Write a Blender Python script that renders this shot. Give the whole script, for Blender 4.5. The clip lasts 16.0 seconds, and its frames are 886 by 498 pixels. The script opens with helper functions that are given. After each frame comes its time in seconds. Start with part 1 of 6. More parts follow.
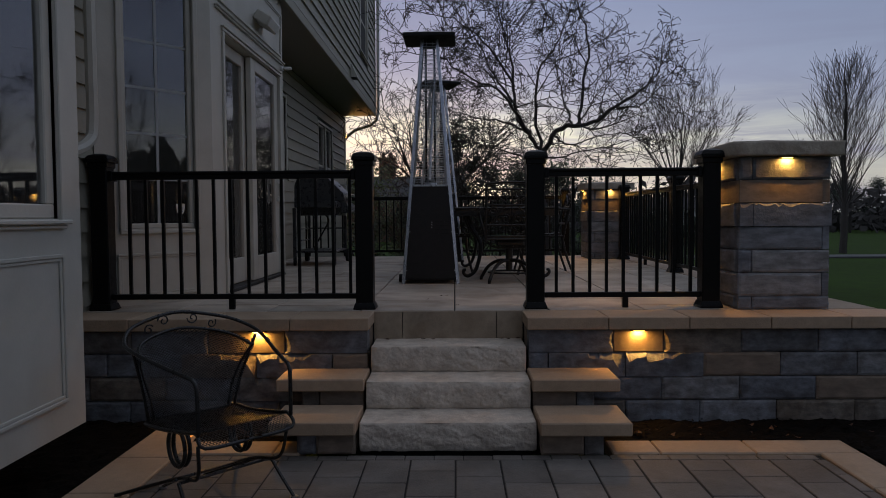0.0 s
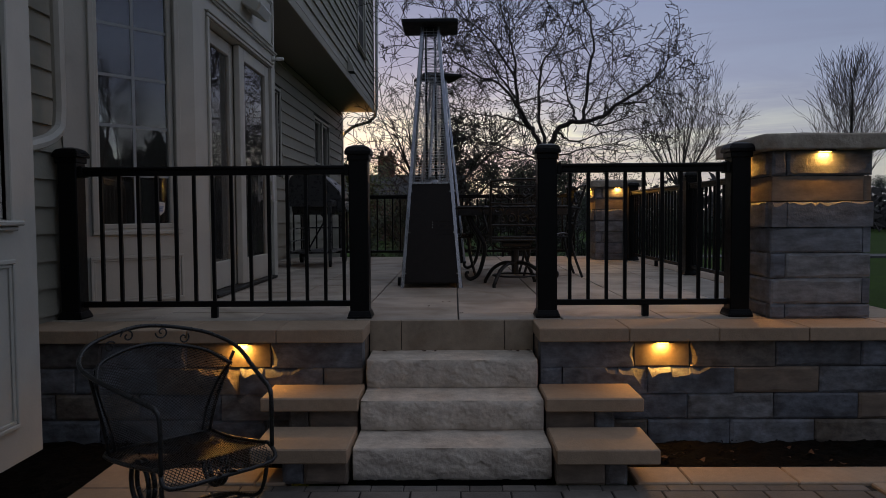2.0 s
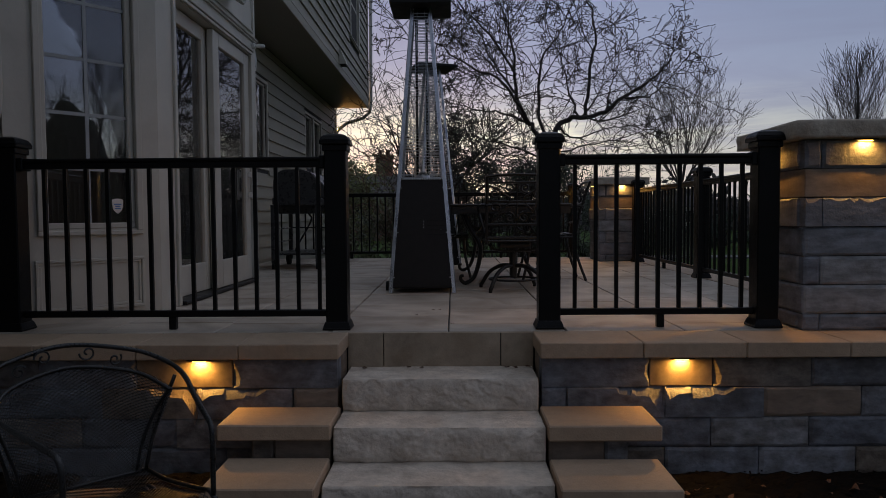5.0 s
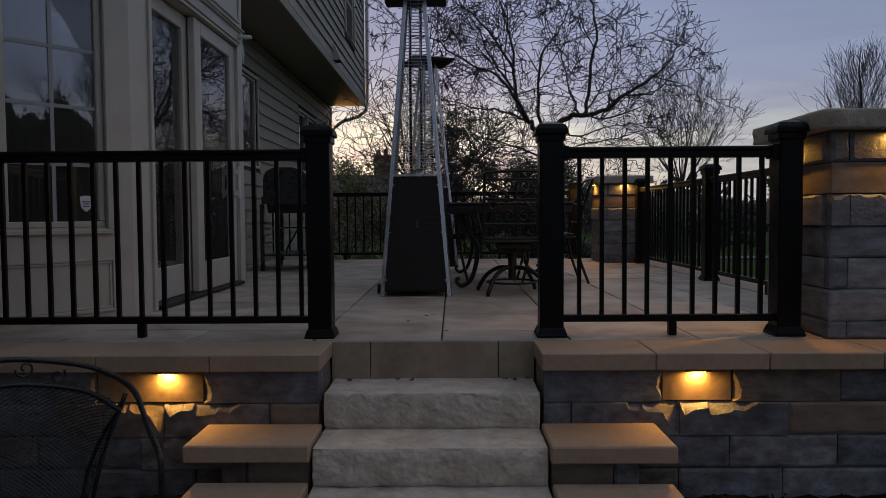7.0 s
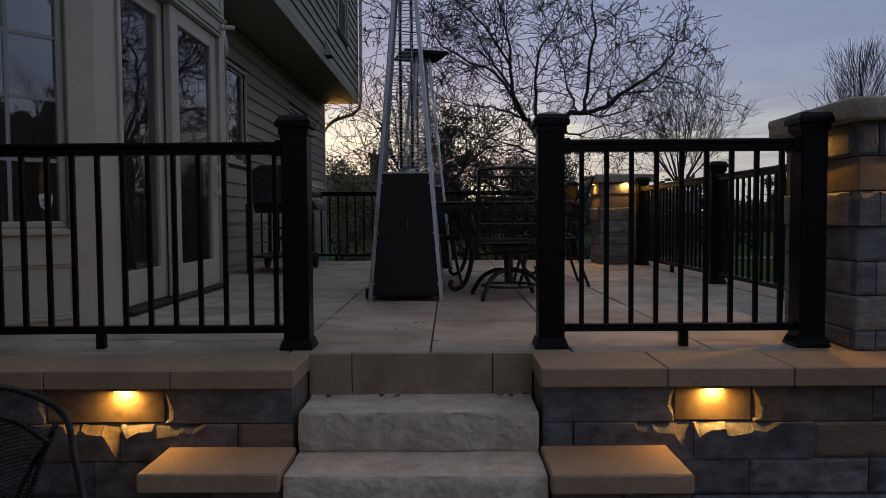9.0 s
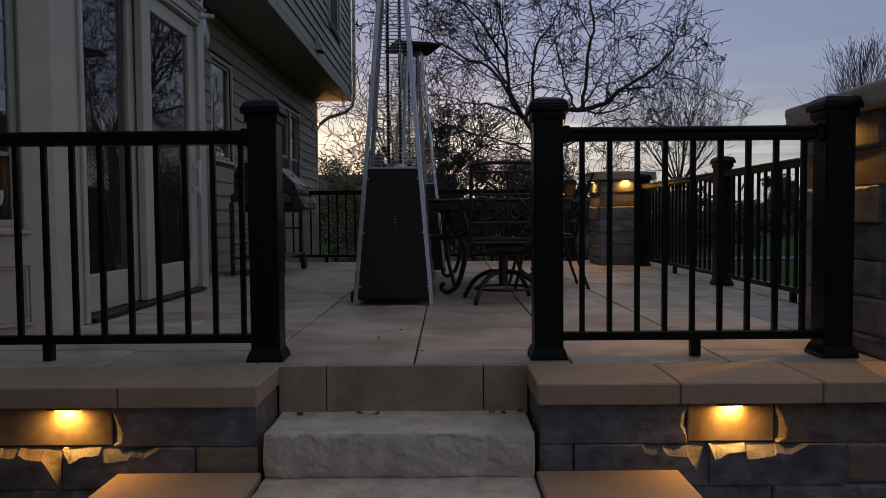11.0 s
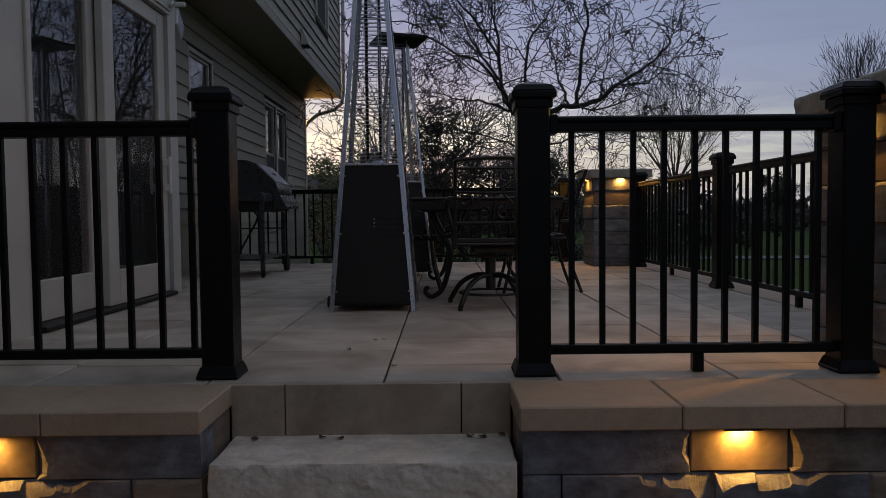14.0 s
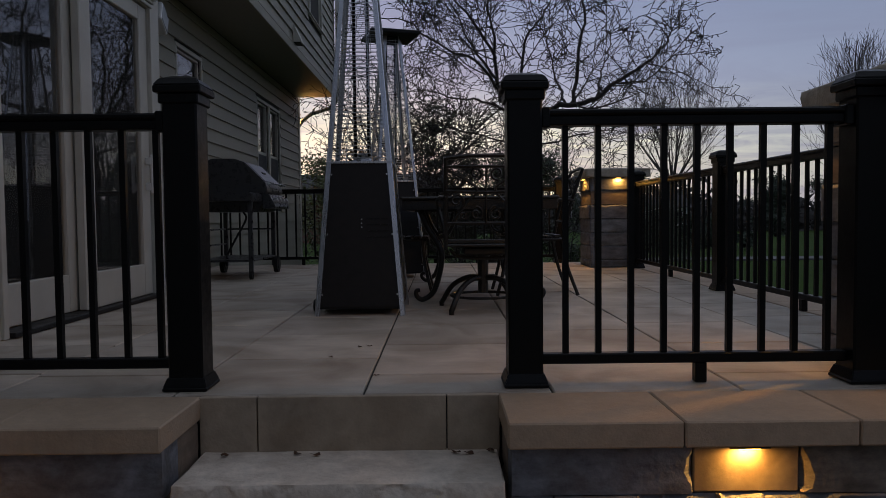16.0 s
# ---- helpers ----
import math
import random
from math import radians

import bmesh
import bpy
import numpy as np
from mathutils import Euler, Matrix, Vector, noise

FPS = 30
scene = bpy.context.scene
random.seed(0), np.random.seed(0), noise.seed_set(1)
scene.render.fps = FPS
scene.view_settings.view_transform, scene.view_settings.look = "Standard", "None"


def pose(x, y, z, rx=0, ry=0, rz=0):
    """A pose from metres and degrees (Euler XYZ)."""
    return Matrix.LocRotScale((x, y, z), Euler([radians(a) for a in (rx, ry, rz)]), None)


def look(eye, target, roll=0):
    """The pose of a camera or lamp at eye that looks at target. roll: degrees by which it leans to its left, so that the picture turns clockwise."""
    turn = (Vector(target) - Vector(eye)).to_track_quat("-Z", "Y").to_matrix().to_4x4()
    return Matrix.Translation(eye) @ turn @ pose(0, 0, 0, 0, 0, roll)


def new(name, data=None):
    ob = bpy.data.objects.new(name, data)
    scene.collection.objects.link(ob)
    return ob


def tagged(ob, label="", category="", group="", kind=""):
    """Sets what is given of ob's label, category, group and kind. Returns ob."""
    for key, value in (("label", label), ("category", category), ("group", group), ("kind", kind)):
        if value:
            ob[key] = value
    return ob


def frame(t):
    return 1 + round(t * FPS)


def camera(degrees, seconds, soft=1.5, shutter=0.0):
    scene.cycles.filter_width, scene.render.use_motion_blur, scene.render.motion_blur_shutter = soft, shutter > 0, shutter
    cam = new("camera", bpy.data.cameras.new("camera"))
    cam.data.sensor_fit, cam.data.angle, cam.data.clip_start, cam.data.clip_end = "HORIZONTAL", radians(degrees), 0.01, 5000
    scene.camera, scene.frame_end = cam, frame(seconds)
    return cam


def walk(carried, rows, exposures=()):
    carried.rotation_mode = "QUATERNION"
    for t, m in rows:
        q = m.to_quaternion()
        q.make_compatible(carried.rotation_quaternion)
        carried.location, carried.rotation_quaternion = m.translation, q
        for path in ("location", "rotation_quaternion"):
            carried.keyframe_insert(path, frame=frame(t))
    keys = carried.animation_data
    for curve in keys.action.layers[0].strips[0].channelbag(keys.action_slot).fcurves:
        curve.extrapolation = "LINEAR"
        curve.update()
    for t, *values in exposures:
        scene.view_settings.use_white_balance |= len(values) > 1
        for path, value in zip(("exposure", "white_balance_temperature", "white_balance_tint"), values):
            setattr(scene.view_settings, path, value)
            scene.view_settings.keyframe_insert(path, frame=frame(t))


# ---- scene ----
cam = camera(62.6, 16.0, soft=0.82)
PATH = [
    (0, (0.003, -0.126, 1.331), (-0.029, 1.872, 1.243), -0.4),
    (0.5, (-0.013, -0.034, 1.307), (-0.042, 1.964, 1.23), -0.2),
    (1, (-0.018, 0.072, 1.314), (-0.047, 2.07, 1.233), -0.2),
    (1.5, (-0.02, 0.185, 1.316), (-0.05, 2.183, 1.235), -0.2),
    (2, (-0.023, 0.288, 1.339), (-0.053, 2.286, 1.247), -0.4),
    (2.5, (-0.025, 0.391, 1.32), (-0.053, 2.389, 1.235), -0.3),
    (3, (-0.012, 0.48, 1.323), (-0.043, 2.478, 1.237), -0.3),
    (3.5, (-0.005, 0.566, 1.323), (-0.035, 2.564, 1.236), -0.3),
    (4, (0.008, 0.641, 1.335), (-0.022, 2.639, 1.241), -0.4),
    (6.5, (0.045, 1.022, 1.316), (0.018, 3.02, 1.226), -0.4),
    (7, (0.054, 1.101, 1.315), (0.028, 3.098, 1.225), -0.4),
    (7.5, (0.067, 1.177, 1.313), (0.043, 3.175, 1.223), -0.4),
    (8, (0.072, 1.254, 1.308), (0.051, 3.252, 1.222), -0.4),
    (8.5, (0.084, 1.33, 1.316), (0.062, 3.328, 1.225), -0.5),
    (9, (0.085, 1.413, 1.31), (0.067, 3.411, 1.221), -0.4),
    (11.5, (0.146, 1.805, 1.293), (0.135, 3.803, 1.206), -0.5),
    (12, (0.158, 1.881, 1.298), (0.148, 3.879, 1.209), -0.5),
    (12.5, (0.166, 1.958, 1.301), (0.16, 3.956, 1.208), -0.6),
    (13, (0.176, 2.026, 1.304), (0.174, 4.024, 1.212), -0.6),
    (13.5, (0.196, 2.032, 1.297), (0.192, 4.03, 1.205), -0.7),
    (14, (0.207, 2.027, 1.295), (0.207, 4.025, 1.206), -0.6),
    (14.5, (0.225, 2.067, 1.306), (0.224, 4.064, 1.208), -0.8),
    (15, (0.238, 2.142, 1.304), (0.239, 4.14, 1.209), -0.7),
    (15.5, (0.239, 2.206, 1.301), (0.244, 4.203, 1.209), -0.7),
    (16, (0.25, 2.195, 1.293), (0.256, 4.193, 1.205), -0.6),
]
walk(cam, [(t, look(eye, target, roll)) for t, eye, target, roll in PATH])

# ---------------------------------------------------------------- world
DECK, GROUND = 0.74, 0.115


def sky_world():
    w = bpy.data.worlds.new("dusk_sky")
    scene.world = w
    w.use_nodes = True
    nt = w.node_tree
    nt.nodes.clear()
    N, L = nt.nodes.new, nt.links.new
    out, bg = N("ShaderNodeOutputWorld"), N("ShaderNodeBackground")
    tc, sep = N("ShaderNodeTexCoord"), N("ShaderNodeSeparateXYZ")
    L(tc.outputs["Generated"], sep.inputs[0])
    ramp = N("ShaderNodeValToRGB")
    stops = [(0.0, (0.439, 0.470, 0.449)), (.065, (0.477, 0.510, 0.510)), (.115, (0.353, 0.395, 0.479)), (.17, (0.272, 0.325, 0.484)), (.29, (0.210, 0.262, 0.423)), (.6, (0.439, 0.500, 0.612)), (1.0, (0.535, 0.590, 0.694))]
    el = ramp.color_ramp.elements
    while len(el) < len(stops):
        el.new(0.5)
    for e, (p, c) in zip(el, stops):
        e.position, e.color = p, (*c, 1)
    L(sep.outputs["Z"], ramp.inputs[0])
    # evening glow low in the west
    dot = N("ShaderNodeVectorMath")
    dot.operation = "DOT_PRODUCT"
    dot.inputs[1].default_value = Vector((-0.14, 1.0, 0.075)).normalized()
    L(tc.outputs["Generated"], dot.inputs[0])
    glow = N("ShaderNodeMapRange")
    glow.inputs[1].default_value, glow.inputs[2].default_value = 0.955, 1.0
    glow.inputs[3].default_value, glow.inputs[4].default_value = 0.0, 1.0
    L(dot.outputs["Value"], glow.inputs[0])
    low = N("ShaderNodeMapRange")
    low.inputs[1].default_value, low.inputs[2].default_value = 0.20, 0.05
    L(sep.outputs["Z"], low.inputs[0])
    mg = N("ShaderNodeMath")
    mg.operation = "MULTIPLY"
    L(glow.outputs[0], mg.inputs[0])
    L(low.outputs[0], mg.inputs[1])
    mp = N("ShaderNodeMapping")
    mp.inputs["Scale"].default_value = (1.0, 1.0, 7.0)
    mp.inputs["Rotation"].default_value = (0.0, radians(4), 0.0)
    L(tc.outputs["Generated"], mp.inputs["Vector"])
    cl = N("ShaderNodeTexNoise")
    cl.inputs["Scale"].default_value, cl.inputs["Detail"].default_value, cl.inputs["Roughness"].default_value = 3.1, 7, 0.55
    cl.inputs["Distortion"].default_value = 0.55
    L(mp.outputs[0], cl.inputs["Vector"])
    cr = N("ShaderNodeMapRange")
    cr.inputs[1].default_value, cr.inputs[2].default_value = 0.43, 0.64
    L(cl.outputs["Fac"], cr.inputs[0])
    addg = N("ShaderNodeMix")
    addg.data_type, addg.blend_type = "RGBA", "ADD"
    L(mg.outputs[0], addg.inputs[0])
    L(ramp.outputs[0], addg.inputs[6])
    addg.inputs[7].default_value = (0.88, 0.93, 0.60, 1)
    cloud = N("ShaderNodeMix")
    cloud.data_type, cloud.blend_type = "RGBA", "MIX"
    cf = N("ShaderNodeMath")
    cf.operation = "MULTIPLY"
    cf.inputs[1].default_value = 0.76
    L(cr.outputs[0], cf.inputs[0])
    L(cf.outputs[0], cloud.inputs[0])
    L(addg.outputs[2], cloud.inputs[6])
    cloud.inputs[7].default_value = (0.224, 0.262, 0.413, 1)
    # cream breaks in the low cloud
    mb = N("ShaderNodeMapping")
    mb.inputs["Scale"].default_value = (1.0, 1.0, 13.0)
    L(tc.outputs["Generated"], mb.inputs["Vector"])
    nb = N("ShaderNodeTexNoise")
    nb.inputs["Scale"].default_value, nb.inputs["Detail"].default_value, nb.inputs["Roughness"].default_value, nb.inputs["Distortion"].default_value = 3.6, 6, 0.6, 0.9
    L(mb.outputs[0], nb.inputs["Vector"])
    rb = N("ShaderNodeMapRange")
    rb.inputs[1].default_value, rb.inputs[2].default_value = 0.46, 0.62
    L(nb.outputs["Fac"], rb.inputs[0])
    zb = N("ShaderNodeMapRange")
    zb.inputs[1].default_value, zb.inputs[2].default_value = 0.165, 0.085
    L(sep.outputs["Z"], zb.inputs[0])
    fb = N("ShaderNodeMath")
    fb.operation = "MULTIPLY"
    wb = N("ShaderNodeMapRange")
    wb.inputs[1].default_value, wb.inputs[2].default_value, wb.inputs[3].default_value = 0.80, 0.95, 0.15
    L(dot.outputs["Value"], wb.inputs[0])
    fw = N("ShaderNodeMath")
    fw.operation = "MULTIPLY"
    L(wb.outputs[0], fw.inputs[0])
    L(zb.outputs[0], fw.inputs[1])
    L(rb.outputs[0], fb.inputs[0])
    L(fw.outputs[0], fb.inputs[1])
    gap = N("ShaderNodeMix")
    gap.data_type, gap.blend_type = "RGBA", "MIX"
    L(fb.outputs[0], gap.inputs[0])
    L(cloud.outputs[2], gap.inputs[6])
    gap.inputs[7].default_value = (0.821, 0.860, 0.704, 1)
    sky = N("ShaderNodeTexSky")
    sky.sky_type, sky.sun_disc = "NISHITA", False
    sky.sun_elevation, sky.sun_rotation = radians(0.5), radians(-6)
    mixs = N("ShaderNodeMix")
    mixs.data_type, mixs.blend_type = "RGBA", "ADD"
    mixs.inputs[0].default_value = 0.04
    L(gap.outputs[2], mixs.inputs[6])
    L(sky.outputs[0], mixs.inputs[7])
    # the east, behind the walk, is already darker
    east = N("ShaderNodeMapRange")
    east.inputs[1].default_value, east.inputs[2].default_value = -0.9, 0.75
    east.inputs[3].default_value, east.inputs[4].default_value = 0.53, 1.0
    L(sep.outputs["Y"], east.inputs[0])
    dim = N("ShaderNodeMix")
    dim.data_type, dim.blend_type = "RGBA", "MULTIPLY"
    dim.inputs[0].default_value = 1.0
    L(mixs.outputs[2], dim.inputs[6])
    L(east.outputs[0], dim.inputs[7])
    # thicker cloud to the north-east, thinner overhead of the east lawn
    bank = N("ShaderNodeValToRGB")
    while len(bank.color_ramp.elements) < 4:
        bank.color_ramp.elements.new(0.5)
    for e, (p, v) in zip(bank.color_ramp.elements, ((.16, .80), (.46, .68), (.60, .70), (.92, .92))):
        e.position, e.color = p, (v, v, v, 1)
    L(sep.outputs["X"], bank.inputs[0])
    veil = N("ShaderNodeMix")
    veil.data_type, veil.blend_type = "RGBA", "MULTIPLY"
    veil.inputs[0].default_value = 1.0
    L(dim.outputs[2], veil.inputs[6])
    L(bank.outputs[0], veil.inputs[7])
    L(veil.outputs[2], bg.inputs[0])
    bg.inputs[1].default_value = 1.28
    L(bg.outputs[0], out.inputs[0])


sky_world()


# ---------------------------------------------------------------- materials
def material(name, color, rough=0.6, metal=0.0, noise_scale=0.0, vary=0.0, bump=0.0, bump_scale=40.0, spread=0.0, second=None, stain=0.0, stain_scale=1.2, coat=0.0, aniso=None, spec=0.5):
    """Two scales of variation: grain (noise_scale, vary) and stains; spread: piece-to-piece change; second: other colour of pieces."""
    m = bpy.data.materials.new(name)
    m.use_nodes = True
    nt = m.node_tree
    N, L = nt.nodes.new, nt.links.new
    p = nt.nodes["Principled BSDF"]
    p.inputs["Roughness"].default_value, p.inputs["Metallic"].default_value = rough, metal
    p.inputs["Coat Weight"].default_value = coat
    p.inputs["Specular IOR Level"].default_value = spec
    tc = N("ShaderNodeTexCoord")
    geo = N("ShaderNodeNewGeometry")
    rgb = N("ShaderNodeRGB")
    rgb.outputs[0].default_value = (*color, 1)
    cur = rgb.outputs[0]

    def mixed(kind, fac, a, b):
        x = N("ShaderNodeMix")
        x.data_type, x.blend_type = "RGBA", kind
        for s, v in ((x.inputs[0], fac), (x.inputs[6], a), (x.inputs[7], b)):
            if isinstance(v, (int, float)):
                s.default_value = v
            elif isinstance(v, tuple):
                s.default_value = (*v, 1)
            else:
                L(v, s)
        return x.outputs[2]

    def ranged(v, a, b, c, d):
        r = N("ShaderNodeMapRange")
        for i, x in enumerate((a, b, c, d)):
            r.inputs[i + 1].default_value = x
        L(v, r.inputs[0])
        return r.outputs[0]

    pos = geo.outputs["Position"]
    if spread or second:
        oi = N("ShaderNodeObjectInfo")
        if second:
            r = N("ShaderNodeValToRGB")
            r.color_ramp.interpolation = "CONSTANT"
            cols = [color, *second]
            while len(r.color_ramp.elements) < len(cols):
                r.color_ramp.elements.new(0.5)
            for i, (e, c) in enumerate(zip(r.color_ramp.elements, cols)):
                e.position, e.color = i / len(cols), (*c, 1)
            L(oi.outputs["Random"], r.inputs[0])
            cur = r.outputs[0]
        if spread:
            wn = N("ShaderNodeTexWhiteNoise")
            wn.noise_dimensions = "1D"
            L(oi.outputs["Random"], wn.inputs["W"])
            v = ranged(wn.outputs["Value"], 0, 1, 1 - spread, 1 + spread)
            hs = N("ShaderNodeHueSaturation")
            L(v, hs.inputs["Value"])
            L(cur, hs.inputs["Color"])
            cur = hs.outputs[0]
    if noise_scale:
        n = N("ShaderNodeTexNoise")
        n.inputs["Scale"].default_value, n.inputs["Detail"].default_value, n.inputs["Roughness"].default_value = noise_scale, 8, 0.65
        if aniso:
            mp = N("ShaderNodeMapping")
            mp.inputs["Scale"].default_value = aniso
            L(pos, mp.inputs[0])
            L(mp.outputs[0], n.inputs["Vector"])
        else:
            L(pos, n.inputs["Vector"])
        f = ranged(n.outputs["Fac"], 0.3, 0.7, 1 - vary, 1 + vary)
        hs = N("ShaderNodeHueSaturation")
        L(f, hs.inputs["Value"])
        L(cur, hs.inputs["Color"])
        cur = hs.outputs[0]
        rr = ranged(n.outputs["Fac"], 0.3, 0.7, max(0.03, rough - 0.12), min(1, rough + 0.1))
        L(rr, p.inputs["Roughness"])
    if stain:
        n2 = N("ShaderNodeTexNoise")
        n2.inputs["Scale"].default_value, n2.inputs["Detail"].default_value, n2.inputs["Distortion"].default_value = stain_scale, 5, 0.8
        L(pos, n2.inputs["Vector"])
        f2 = ranged(n2.outputs["Fac"], 0.38, 0.68, 0.0, stain)
        cur = mixed("MULTIPLY", f2, cur, (0.55, 0.50, 0.45))
    L(cur, p.inputs["Base Color"])
    if bump:
        n3 = N("ShaderNodeTexNoise")
        n3.inputs["Scale"].default_value, n3.inputs["Detail"].default_value = bump_scale, 6
        L(pos, n3.inputs["Vector"])
        b = N("ShaderNodeBump")
        b.inputs["Strength"].default_value, b.inputs["Distance"].default_value = bump, 0.01
        L(n3.outputs["Fac"], b.inputs["Height"])
        L(b.outputs[0], p.inputs["Normal"])
    return m


def glowing(name, color, strength):
    m = bpy.data.materials.new(name)
    m.use_nodes = True
    p = m.node_tree.nodes["Principled BSDF"]
    p.inputs["Base Color"].default_value = (*color, 1)
    p.inputs["Emission Color"].default_value = (*color, 1)
    p.inputs["Emission Strength"].default_value = strength
    return m


def pane_glass(name, ior, tint=(1, 1, 1), wave=0.0, haze=0.0):
    m = bpy.data.materials.new(name)
    m.use_nodes = True
    nt = m.node_tree
    N, L = nt.nodes.new, nt.links.new
    nt.nodes.remove(nt.nodes["Principled BSDF"])
    out = nt.nodes["Material Output"]
    g, t, mx, f = N("ShaderNodeBsdfGlossy"), N("ShaderNodeBsdfTransparent"), N("ShaderNodeMixShader"), N("ShaderNodeFresnel")
    g.inputs["Roughness"].default_value = 0.0
    t.inputs[0].default_value = (*tint, 1)
    f.inputs["IOR"].default_value = ior
    if wave:
        geo, n, b, mp = N("ShaderNodeNewGeometry"), N("ShaderNodeTexNoise"), N("ShaderNodeBump"), N("ShaderNodeMapping")
        n.inputs["Scale"].default_value, n.inputs["Detail"].default_value = 1.0, 1
        mp.inputs["Scale"].default_value = (3.0, 3.0, 9.0)
        b.inputs["Strength"].default_value, b.inputs["Distance"].default_value = 1.0, wave
        L(geo.outputs["Position"], mp.inputs[0])
        L(mp.outputs[0], n.inputs["Vector"])
        L(n.outputs["Fac"], b.inputs["Height"])
        L(b.outputs[0], g.inputs["Normal"])
    L(f.outputs[0], mx.inputs[0])
    L(t.outputs[0], mx.inputs[1])
    L(g.outputs[0], mx.inputs[2])
    # even pale haze mixed into the glass, lifting the darks of its reflections
    haze_bsdf, hazed = N("ShaderNodeBsdfDiffuse"), N("ShaderNodeMixShader")
    haze_bsdf.inputs[0].default_value = (.50, .50, .47, 1)
    hazed.inputs[0].default_value = haze
    L(mx.outputs[0], hazed.inputs[1])
    L(haze_bsdf.outputs[0], hazed.inputs[2])
    L(hazed.outputs[0], out.inputs[0])
    return m


